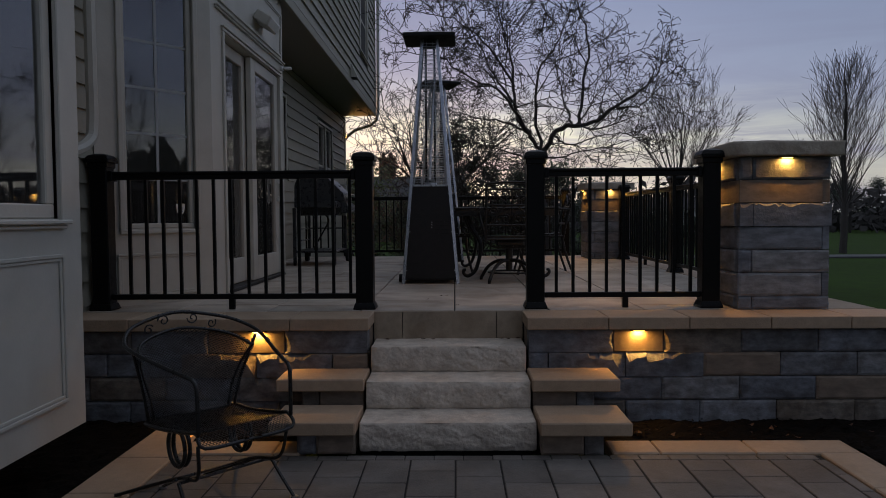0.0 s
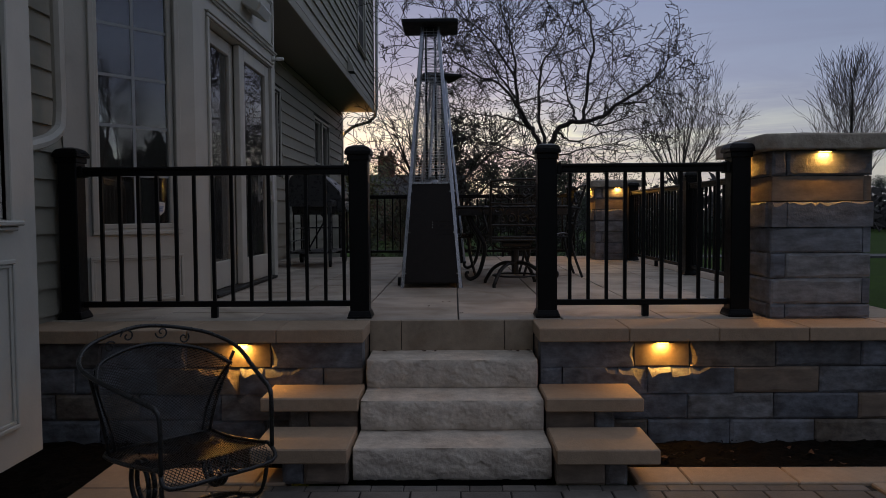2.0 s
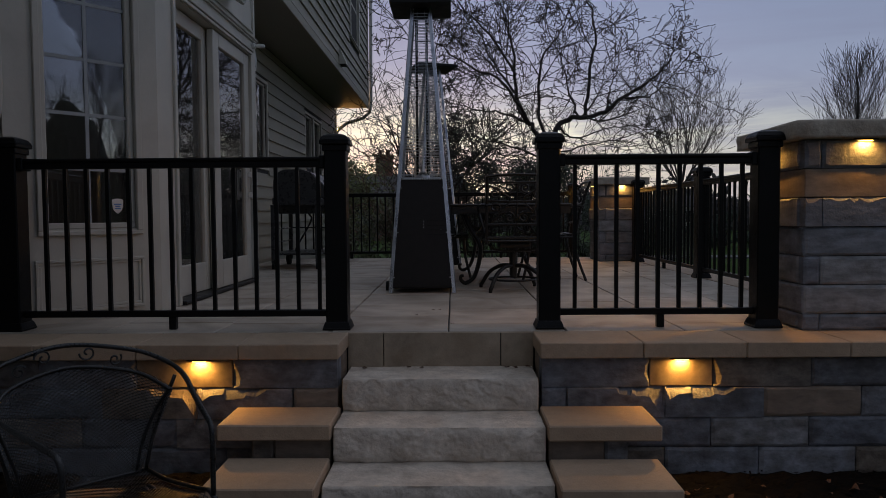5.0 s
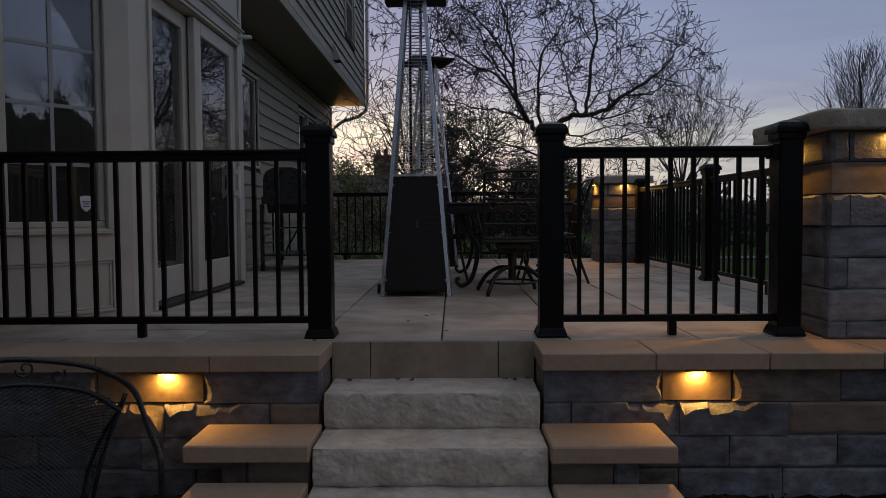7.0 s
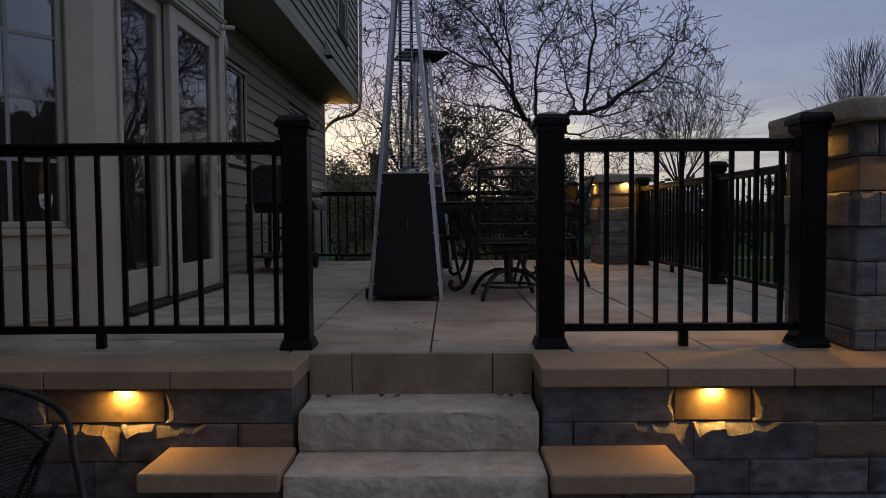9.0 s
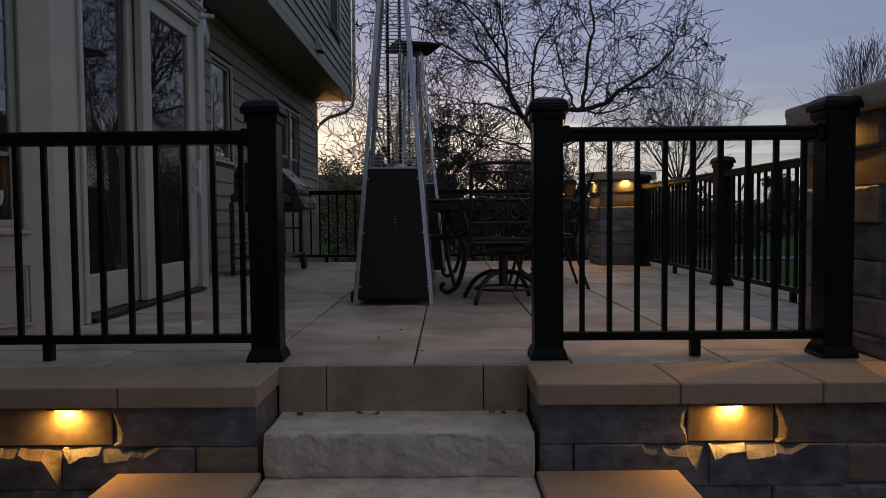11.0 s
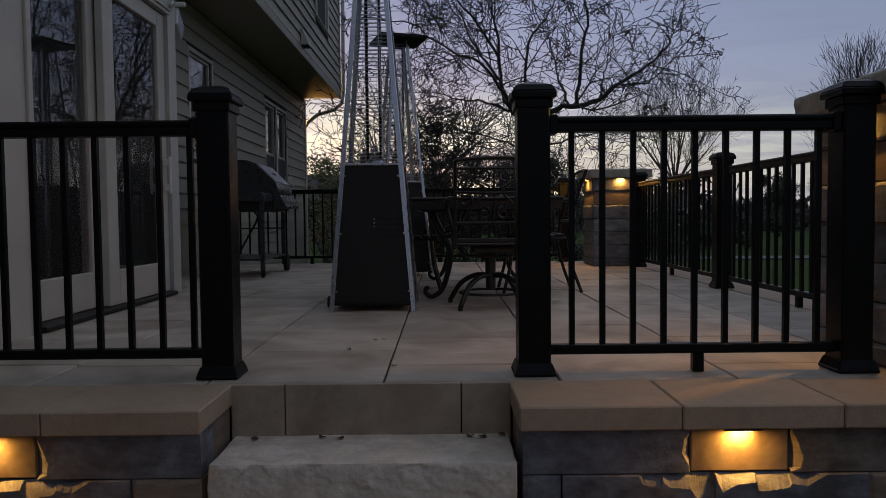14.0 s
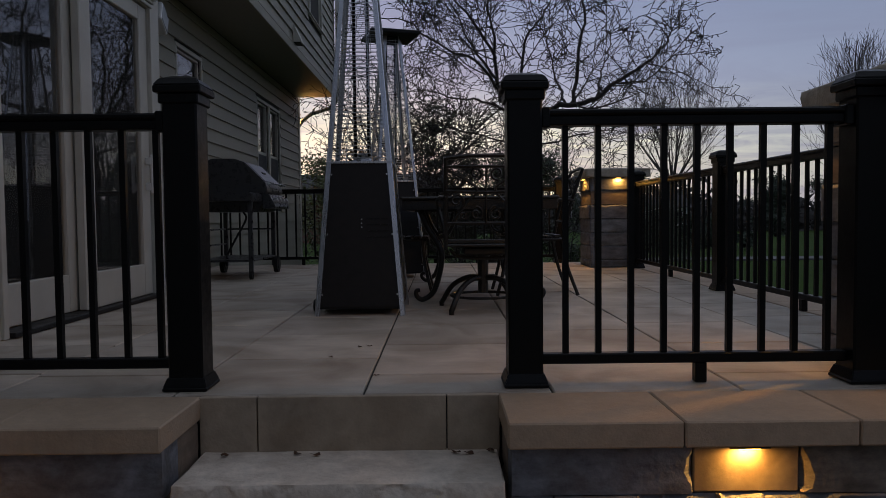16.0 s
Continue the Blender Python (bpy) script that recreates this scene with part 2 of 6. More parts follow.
M = dict(
    trim=material("cream_painted_trim", (.470, .455, .402), .55, noise_scale=6, vary=.06, bump=.08, bump_scale=60, stain=.25, stain_scale=2.0),
    siding=material("sage_grey_siding", (.262, .247, .196), .6, noise_scale=9, vary=.08, bump=.25, bump_scale=30, spread=.07, aniso=(1, .3, 3)),
    tan_siding=material("tan_siding", (.40, .37, .31), .6, noise_scale=9, vary=.08, bump=.2, bump_scale=30, spread=.05),
    soffit=material("soffit_boards", (.26, .24, .21), .7, noise_scale=5, vary=.08, bump=.1),
    black=material("black_powder_coat", (.0032, .0032, .0035), .40, noise_scale=30, vary=.15, bump=.05, bump_scale=300, spec=.18),
    stone=material("wall_stone", (.150, .157, .178), .82, noise_scale=15, vary=.55, bump=.35, bump_scale=60, spread=.18, stain=.95, stain_scale=8,
                   second=[(.155, .162, .182), (.185, .188, .202), (.14, .152, .172), (.175, .182, .20), (.16, .168, .188), (.165, .16, .16), (.205, .205, .21), (.145, .152, .172), (.15, .14, .135), (.175, .148, .122), (.15, .155, .17), (.155, .135, .115)], aniso=(.8, .8, 1.5)),
    greystone=material("pillar_stone", (0.177, 0.185, 0.210), .82, noise_scale=9, vary=.5, bump=.35, bump_scale=60, spread=.14, stain=.6, stain_scale=8,
                   second=[(0.183, 0.191, 0.215), (0.218, 0.222, 0.238), (0.165, 0.179, 0.203), (0.206, 0.215, 0.236), (0.189, 0.198, 0.222), (0.242, 0.242, 0.248), (0.171, 0.179, 0.203), (0.177, 0.183, 0.201)], aniso=(.7, .7, 2.2)),
    grille=material("window_grille", (.30, .32, .33), .5, noise_scale=20, vary=.04),
    tanstone=material("tan_wall_stone", (.215, .165, .125), .82, noise_scale=12, vary=.35, bump=.12, bump_scale=45, stain=.5, stain_scale=5, aniso=(.7, .7, 2.0)),
    lampstone=material("smooth_tan_block", (.20, .155, .105), .8, noise_scale=25, vary=.25, bump=.07, bump_scale=120, stain=.8, stain_scale=7),
    cap=material("tan_capstone", (.39, .285, .195), .8, noise_scale=30, vary=.12, bump=.25, bump_scale=120, spread=.06, stain=.35, stain_scale=2.5),
    limestone=material("rough_limestone", (.62, .54, .455), .88, noise_scale=15, vary=.20, bump=.5, bump_scale=60, spread=.04, stain=.5, stain_scale=8),
    capstone=material("weathered_limestone", (.45, .395, .325), .88, noise_scale=18, vary=.22, bump=.6, bump_scale=50, spread=.04, stain=.7, stain_scale=7),
    deckslab=material("deck_slab", (.475, .415, .345), .58, noise_scale=16, vary=.13, bump=.18, bump_scale=140, spread=.11, stain=.95, stain_scale=2.3, aniso=(.6, 1.8, 1)),
    riser=material("tan_riser", (.345, .27, .195), .75, noise_scale=10, vary=.2, bump=.2, bump_scale=90, stain=.7, stain_scale=5),
    paver=material("grey_paver", (.165, .148, .132), .75, noise_scale=22, vary=.24, bump=.35, bump_scale=110, spread=.16, stain=.75, stain_scale=2.2),
    joint=material("dark_joint", (.014, .012, .011), .95, noise_scale=40, vary=.3),
    core=material("dark_core", (.03, .03, .03), .95, noise_scale=8, vary=.3),
    mulch=material("dark_mulch", (.007, .006, .005), .95, noise_scale=30, vary=.6, bump=1.0, bump_scale=35, spec=.05),
    steel=material("brushed_steel", (.48, .49, .52), .30, 1.0, noise_scale=40, vary=.08, aniso=(1, 1, .05)),
    dull_steel=material("dull_steel", (.17, .17, .18), .45, 1.0, noise_scale=40, vary=.1, aniso=(1, .05, 1)),
    wire=material("steel_wire", (.42, .43, .45), .35, 1.0),
    panel=material("black_sheet_metal", (.014, .013, .013), .42, noise_scale=20, vary=.2, bump=.06, bump_scale=200, spec=.25),
    hood=material("black_hood", (.010, .010, .010), .5, noise_scale=10, vary=.2, spec=.25),
    iron=material("dark_cast_iron", (.006, .006, .006), .33, .0, noise_scale=60, vary=.35, bump=.3, bump_scale=180),
    cast=material("dark_bronze_casting", (.014, .013, .012), .36, .25, noise_scale=60, vary=.35, bump=.4, bump_scale=180),
    enamel=material("dark_grey_enamel", (.030, .031, .033), .32, noise_scale=20, vary=.2, bump=.06, bump_scale=200),
    screen=material("insect_screen", (.055, .056, .06), .7, noise_scale=60, vary=.12, bump=.1, bump_scale=400, spec=.2),
    grass=material("lawn", (.034, .062, .011), .95, noise_scale=3, vary=.3, bump=.8, bump_scale=40, stain=.4, stain_scale=.25, spec=.05),
    bark=material("dark_bark", (.040, .033, .030), .9, noise_scale=25, vary=.3, bump=.6, bump_scale=60),
    bark_far=material("grey_bark", (.060, .052, .048), .9, noise_scale=6, vary=.2),
    leaf=material("dark_leaf", (.030, .045, .018), .6, noise_scale=2, vary=.4),
    green_leaf=material("olive_green_leaf", (.085, .105, .035), .6, noise_scale=2, vary=.4),
    needle=material("evergreen", (.016, .028, .014), .8, noise_scale=3, vary=.4),
    thicket=material("far_thicket", (.030, .027, .024), .95, noise_scale=1.5, vary=.4),
    interior=material("room_wall", (.30, .27, .24), .8, noise_scale=2, vary=.1),
    white=material("white_plastic", (.62, .62, .60), .4, noise_scale=20, vary=.04),
    roofing=material("dark_shingle", (.05, .048, .048), .9, noise_scale=8, vary=.25),
    asphalt=material("asphalt_path", (.09, .09, .092), .9, noise_scale=15, vary=.15),
    brick=material("chimney_brick", (.16, .085, .065), .9, noise_scale=12, vary=.3),
    rubber=material("black_rubber", (.012, .012, .012), .7, noise_scale=30, vary=.2, spec=.25),
    blue=material("sticker_blue", (.06, .16, .42), .4),
)
M["glass"] = pane_glass("window_glass", 2.3, (.92, .95, .96), wave=0.0002, haze=.018)
M["tube_glass"] = pane_glass("clear_tube_glass", 1.6, wave=0.0015)
M["lens"] = glowing("warm_lens", (1.0, .55, .10), 11.0)


# ---------------------------------------------------------------- building blocks
def thing(name, loc=(0, 0, 0), label="", category="", group="", kind="", turn=0.0):
    ob = new(name)
    ob.empty_display_size = 0.1
    ob.matrix_basis = pose(*loc, 0, 0, turn)
    return tagged(ob, label, category, group, kind)


def part(name, bm, mat, parent=None, label="", smooth=False):
    me = bpy.data.meshes.new(name)
    bm.to_mesh(me)
    bm.free()
    return link_mesh(name, me, mat, parent, label, smooth)


def link_mesh(name, me, mat, parent=None, label="", smooth=False):
    if mat is not None and not me.materials:
        me.materials.append(M[mat] if isinstance(mat, str) else mat)
    if smooth:
        me.polygons.foreach_set("use_smooth", [True] * len(me.polygons))
    ob = new(name, me)
    if parent is not None:
        ob.parent = parent
    if label:
        ob["label"] = label
    return ob


def box(x0, x1, y0, y1, z0, z1, bevel=0.0, bm=None, seg=1):
    own = bmesh.new()
    bmesh.ops.create_cube(own, size=1)
    for v in own.verts:
        v.co = Vector((x0 + (v.co.x + .5) * (x1 - x0), y0 + (v.co.y + .5) * (y1 - y0), z0 + (v.co.z + .5) * (z1 - z0)))
    if bevel:
        bmesh.ops.bevel(own, geom=own.edges[:], offset=bevel, segments=seg, affect="EDGES", profile=0.5)
    return joined(bm, own)


def joined(bm, own):
    if bm is None:
        return own
    me = bpy.data.meshes.new("tmp")
    own.to_mesh(me)
    own.free()
    bm.from_mesh(me)
    bpy.data.meshes.remove(me)
    return bm


def tube(points, radius, sides=8, bm=None, caps=True):
    """A round bar along points; radius one number or one a point."""
    bm = bm or bmesh.new()
    pts = [Vector(p) for p in points]
    rad = radius if isinstance(radius, (list, tuple)) else [radius] * len(pts)
    rings, up = [], None
    for i, p in enumerate(pts):
        d = (pts[min(i + 1, len(pts) - 1)] - pts[max(i - 1, 0)]).normalized()
        if up is None:
            up = d.orthogonal().normalized()
        up = (up - d * up.dot(d))
        up = up.normalized() if up.length > 1e-6 else d.orthogonal().normalized()
        side = d.cross(up)
        rings.append([bm.verts.new(p + (up * math.cos(a) + side * math.sin(a)) * rad[i]) for a in [2 * math.pi * k / sides for k in range(sides)]])
    for a, b in zip(rings, rings[1:]):
        for k in range(sides):
            bm.faces.new((a[k], a[(k + 1) % sides], b[(k + 1) % sides], b[k]))
    if caps:
        bm.faces.new(rings[0][::-1])
        bm.faces.new(rings[-1])
    return bm


def smooth_path(points, n=6):
    """Catmull-Rom through the points."""
    p = [Vector(q) for q in points]
    p = [2 * p[0] - p[1], *p, 2 * p[-1] - p[-2]]
    out = []
    for i in range(1, len(p) - 2):
        for k in range(n):
            t = k / n
            out.append(0.5 * ((2 * p[i]) + (-p[i - 1] + p[i + 1]) * t + (2 * p[i - 1] - 5 * p[i] + 4 * p[i + 1] - p[i + 2]) * t * t + (-p[i - 1] + 3 * p[i] - 3 * p[i + 1] + p[i + 2]) * t ** 3))
    out.append(p[-2])
    return out


def prism(outline, z0, z1, bm=None, bevel=0.0):
    """An upright prism over a polygon in x, y."""
    own = bmesh.new()
    lo = [own.verts.new((x, y, z0)) for x, y in outline]
    hi = [own.verts.new((x, y, z1)) for x, y in outline]
    n = len(lo)
    own.faces.new(lo[::-1])
    own.faces.new(hi)
    for i in range(n):
        own.faces.new((lo[i], lo[(i + 1) % n], hi[(i + 1) % n], hi[i]))
    bmesh.ops.recalc_face_normals(own, faces=own.faces[:])
    if bevel:
        bmesh.ops.bevel(own, geom=own.edges[:], offset=bevel, segments=1, affect="EDGES")
    return joined(bm, own)


def frustum(w0, d0, z0, w1, d1, z1, bm=None, bevel=0.0):
    own = bmesh.new()
    a = [own.verts.new((sx * w0 / 2, sy * d0 / 2, z0)) for sx, sy in ((-1, -1), (1, -1), (1, 1), (-1, 1))]
    b = [own.verts.new((sx * w1 / 2, sy * d1 / 2, z1)) for sx, sy in ((-1, -1), (1, -1), (1, 1), (-1, 1))]
    own.faces.new(a[::-1])
    own.faces.new(b)
    for i in range(4):
        own.faces.new((a[i], a[(i + 1) % 4], b[(i + 1) % 4], b[i]))
    if bevel:
        bmesh.ops.bevel(own, geom=own.edges[:], offset=bevel, segments=2, affect="EDGES")
    return joined(bm, own)


def rough_block(w, d, h, seed, relief=0.012, nx=6, nz=3, edge=0.004):
    """A stone with a hewn front: origin at its front, lower, left corner; front faces -y. A ragged chamfer runs round the face."""
    bm = bmesh.new()
    rnd = random.Random(seed)
    us = [0.0, *[.012 + (w - .024) * i / nx for i in range(nx + 1)], w]
    vs = [0.0, *[.012 + (h - .024) * j / nz for j in range(nz + 1)], h]
    mi, mj = len(us) - 1, len(vs) - 1
    grid = []
    for j, z in enumerate(vs):
        row = []
        for i, x in enumerate(us):
            off, zz = edge, z
            if 0 < i < mi and 0 < j < mj:
                off = -relief * rnd.uniform(.72, 1.0)
                x += rnd.uniform(-.3, .3) * w / nx if 1 < i < mi - 1 else rnd.uniform(-.006, .008)
                if j in (1, mj - 1):
                    zz += (1 if j == 1 else -1) * rnd.choice((0, 0, 0, .002, .003, .008)) * min(1, h / .14)
                else:
                    zz += rnd.uniform(-.2, .2) * h / nz
            row.append(bm.verts.new((x, off, zz)))
        grid.append(row)
    for j in range(mj):
        for i in range(mi):
            bm.faces.new((grid[j][i], grid[j][i + 1], grid[j + 1][i + 1], grid[j + 1][i]))
    back = [bm.verts.new(c) for c in ((0, d, 0), (w, d, 0), (w, d, h), (0, d, h))]
    bm.faces.new([*grid[0][::-1], back[0], back[1]])
    bm.faces.new([*grid[mj], back[2], back[3]])
    bm.faces.new([*[grid[j][0] for j in range(mj + 1)], back[3], back[0]])
    bm.faces.new([*[grid[j][mi] for j in range(mj, -1, -1)], back[1], back[2]])
    bm.faces.new((back[0], back[3], back[2], back[1]))
    bmesh.ops.recalc_face_normals(bm, faces=bm.faces[:])
    return bm


def chipped_block(w, h, chips, deep=.024, d=.12, upright=False, flip=False):
    """A flat-faced stone whose edge has broken away in shells: chips gives (place along the edge, how far the break reaches). upright: the broken edge is an end."""
    bm = bmesh.new()
    ln, reach = (h, w) if upright else (w, h)
    jag = random.Random(int(w * 1e4))
    marks = sorted({0.0, ln, *[c[0] for c in chips]})
    knots = [(0.0, 0.0), *chips, (ln, 0.0)]
    us = []
    for a, b in zip(marks, marks[1:]):
        n = max(1, int((b - a) / .007))
        us += [a + (b - a) * k / n for k in range(n)]
    us.append(ln)
    rows = []
    for u in us:
        for (u0, r0), (u1, r1) in zip(knots, knots[1:]):
            if u0 <= u <= u1:
                r = r0 + (r1 - r0) * ((u - u0) / (u1 - u0) if u1 > u0 else 0)
                break
        r = max(.003, r + (jag.uniform(-.0012, .0012) if r > .004 else 0))
        r = min(r, reach - .002)
        rec = min(deep, .003 + r * .75)
        pts = [(u, 0.0, 0.0), (u, 0.0, reach - r), (u, rec * .45, reach - r * .52), (u, rec, reach), (u, d, reach), (u, d, 0.0)]
        rows.append([bm.verts.new(((reach - v if flip else v), y, uu) if upright else (uu, y, v)) for uu, y, v in pts])
    for a, b in zip(rows, rows[1:]):
        for k in range(6):
            bm.faces.new((a[k], b[k], b[(k + 1) % 6], a[(k + 1) % 6]))
    bm.faces.new(rows[0])
    bm.faces.new(rows[-1][::-1])
    bmesh.ops.recalc_face_normals(bm, faces=bm.faces[:])
    return bm


def placed(bm, m):
    bmesh.ops.transform(bm, matrix=m, verts=bm.verts[:])
    return bm


# ---------------------------------------------------------------- ground, deck body, retaining wall bodies
def ground_sheet():
    """One lawn sheet to the horizon, gently uneven, low under the patio."""
    bm = bmesh.new()
    xs = [-900, -300, -120, -60, -30, -16, -9, -5, -3, 0, 3, 5, 8, 12, 18, 26, 36, 50, 80, 140, 300, 900]
    ys = [-900, -300, -100, -40, -20, -10, -5, 0, 4, 8, 12, 16, 20, 26, 34, 44, 60, 90, 150, 300, 900]
    rows = []
    for y in ys:
        rows.append([bm.verts.new((x, y, -0.03 + (0.12 * noise.noise((x * .05, y * .05, 0)) - .1 if abs(x) + abs(y) > 24 else 0))) for x in xs])
    for a, b in zip(rows, rows[1:]):
        for i in range(len(xs) - 1):
            bm.faces.new((a[i], a[i + 1], b[i + 1], b[i]))
    ob = part("ground", bm, "grass", None, "dim green lawn reaching to the far trees", True)
    tagged(ob, category="lawn", kind="structure")


ground_sheet()

pavement = part("pavement", box(-1.43, 1.845, -2.6, 3.55, -.02, GROUND - .006), "joint", None, "grey concrete paver patio with tan border")
tagged(pavement, category="patio", kind="structure")


def mulch_bed(x0, x1, y0, y1, seed, z=.118):
    bm = bmesh.new()
    nx, ny = max(2, int((x1 - x0) / .05)), max(2, int((y1 - y0) / .05))
    rnd = random.Random(seed)
    rows = [[bm.verts.new((x0 + (x1 - x0) * i / nx, y0 + (y1 - y0) * j / ny, z + rnd.uniform(-.012, .012))) for i in range(nx + 1)] for j in range(ny + 1)]
    for a, b in zip(rows, rows[1:]):
        for i in range(nx):
            bm.faces.new((a[i], a[i + 1], b[i + 1], b[i]))
    # loose chips
    for _ in range(int(nx * ny * 1.3)):
        c = Vector((rnd.uniform(x0 + .02, x1 - .02), rnd.uniform(y0 + .02, y1 - .02), z + rnd.uniform(.004, .012)))
        a, l, w = rnd.uniform(0, 6.3), rnd.uniform(.006, .020), rnd.uniform(.0025, .006)
        u, v = Vector((math.cos(a), math.sin(a), rnd.uniform(-.4, .4))) * l, Vector((-math.sin(a), math.cos(a), rnd.uniform(-.3, .3))) * w
        q = [bm.verts.new(c + s * u + k * v) for s, k in ((-1, -1), (1, -1), (.8, 1), (-.9, 1))]
        bm.faces.new(q)
    return tagged(part("mulch", bm, "mulch", None, "dark shredded bark mulch bed below the wall"), category="mulch", kind="stuff")


mulch_bed(.80, 3.6, 3.765, 4.20, 1)
mulch_bed(2.075, 3.6, -2.6, 3.765, 2)
mulch_bed(-1.45, -.93, 3.765, 4.20, 3)
mulch_bed(-2.40, -1.725, -2.6, 4.20, 4)

tagged(part("floor", box(-2.42, 2.62, 4.47, 10.95, -.05, DECK - .012), "core", None, "raised patio deck of large tan concrete slabs"), category="patio deck", kind="structure")
WALL_Y, CAP_Y = 4.165, 4.122
wall_front = thing("wall_front", (0, 0, 0), "low retaining wall of grey and brown hewn stone", "retaining wall", kind="structure")
part("wall_core", box(.47, 2.60, WALL_Y + .05, 4.469, -.05, .664), "core", wall_front)
part("wall_core", box(-2.395, -.55, WALL_Y + .05, 4.469, -.05, .664), "core", wall_front)
ST_L, ST_R = -.513, .432        # the stair's opening


# ---------------------------------------------------------------- house
house = thing("house", (0, 0, 0), "two storey house with cream trim and sage lap siding", "house", kind="structure")
XD, XS, XU = -1.80, -2.43, -1.735   # door wall, lower siding wall, upper storey
TOP_S, YE = 3.58, 16.10             # underside of the upper storey, far end of the house


def wall_with_holes(a, b, z0, z1, thick, holes, mat, parent, name="wall"):
    """Wall from a to b (x, y), seen from its right-hand side when walking a to b. holes: (s0, s1, z0, z1)."""
    a, b = Vector(a), Vector(b)
    d = (b - a).normalized()
    n = Vector((d.y, -d.x))
    ln = (b - a).length
    ss = sorted({0, ln, *[h[0] for h in holes], *[h[1] for h in holes]})
    zs = sorted({z0, z1, *[h[2] for h in holes], *[h[3] for h in holes]})
    bm = bmesh.new()
    for s0, s1 in zip(ss, ss[1:]):
        for c0, c1 in zip(zs, zs[1:]):
            if any(h[0] - 1e-6 <= s0 and s1 <= h[1] + 1e-6 and h[2] - 1e-6 <= c0 and c1 <= h[3] + 1e-6 for h in holes):
                continue
            p = [a + d * s0, a + d * s1, a + d * s1 - n * thick, a + d * s0 - n * thick]
            prism([(q.x, q.y) for q in p], c0, c1, bm)
    bmesh.ops.remove_doubles(bm, verts=bm.verts[:], dist=1e-4)
    bm.verts.index_update()
    seen = {}
    for f in bm.faces:
        seen.setdefault(frozenset(v.index for v in f.verts), []).append(f)
    bmesh.ops.delete(bm, geom=[f for fs in seen.values() if len(fs) > 1 for f in fs], context="FACES_ONLY")
    return part(name, bm, mat, parent)


def along(a, b):
    """Matrix of a wall's own axes: x along it, y into it, z up."""
    a, b = Vector(a), Vector(b)
    d = (b - a).normalized()
    return Matrix(((d.x, -d.y, 0, a.x), (d.y, d.x, 0, a.y), (0, 0, 1, 0), (0, 0, 0, 1)))


def window(a, b, s0, s1, z0, z1, name, label, frame_w=.055, muntin_rows=(), muntin_mid=False, mid_rail=None, sill=True, casing=.075, mat="trim", screen=False):
    """A window in a wall from a to b: casing, sash, glass, muntins behind the glass, sill."""
    w = new(name)
    tagged(w, label, "window", kind="structure")
    w.matrix_basis = along(a, b)
    c = casing
    bm = box(s0 - c, s1 + c, -.022, .02, z1, z1 + c, .004)
    box(s0 - c, s0, -.022, .02, z0 - .01, z1, .004, bm)
    box(s1, s1 + c, -.022, .02, z0 - .01, z1, .004, bm)
    if not sill:
        box(s0 - c, s1 + c, -.022, .02, z0 - c, z0 - .01, .004, bm)
    part("casing", bm, mat, w)
    f = frame_w
    bm = box(s0, s1, .012, .06, z1 - f, z1, .006)
    box(s0, s1, .012, .06, z0, z0 + f, .006, bm)
    box(s0, s0 + f, .012, .06, z0 + f, z1 - f, .006, bm)
    box(s1 - f, s1, .012, .06, z0 + f, z1 - f, .006, bm)
    part("window_frame", bm, mat, w)
    if sill:
        bm = box(s0 - c - .012, s1 + c + .012, -.040, .03, z0 - .026, z0 - .004, .006)
        box(s0 - c, s1 + c, -.020, .02, z0 - .046, z0 - .027, .005, bm)
        part("window_sill", bm, mat, w)
    glass_spans = [(z0 + f - .004, z1 - f + .004)] if mid_rail is None else [(z0 + f - .004, mid_rail), (mid_rail, z1 - f + .004)]
    for k, (g0, g1) in enumerate(glass_spans):
        g = part("pane", box(s0 + f - .004, s1 - f + .004, .034 + .012 * (k % 2), .038 + .012 * (k % 2), g0 + .002, g1 - .002), "glass", w)
        g.visible_shadow = False
    if mid_rail is not None:
        part("mid_rail", box(s0 + f, s1 - f, .018, .055, mid_rail - .022, mid_rail + .022, .004), mat, w)
    if screen:
        part("insect_screen", box(s0 + f, s1 - f, .0135, .0165, z0 + f, mid_rail - .022), "screen", w, "dark insect screen over the lower sash")
    if muntin_mid:
        part("muntin", box((s0 + s1) / 2 - .010, (s0 + s1) / 2 + .010, .0285, .033, z0 + f, z1 - f), "grille", w)
    for z in muntin_rows:
        part("muntin", box(s0 + f, s1 - f, .0290, .0325, z - .010, z + .010), "grille", w)
    return w


def moulding_panel(a, b, s0, s1, z0, z1, parent):
    """A raised moulding that frames a flat panel."""
    bm = bmesh.new()
    for w0, w1, t in ((0, .018, .016), (.018, .034, .009)):
        box(s0 + w0, s1 - w0, -t, .0, z1 - w1, z1 - w0, .003, bm)
        box(s0 + w0, s1 - w0, -t, .0, z0 + w0, z0 + w1, .003, bm)
        box(s0 + w0, s0 + w1, -t, .0, z0 + w1, z1 - w1, .003, bm)
        box(s1 - w1, s1 - w0, -t, .0, z0 + w1, z1 - w1, .003, bm)
    p = part("panel_moulding", bm, "trim", parent)
    p.matrix_basis = along(a, b)
    return p


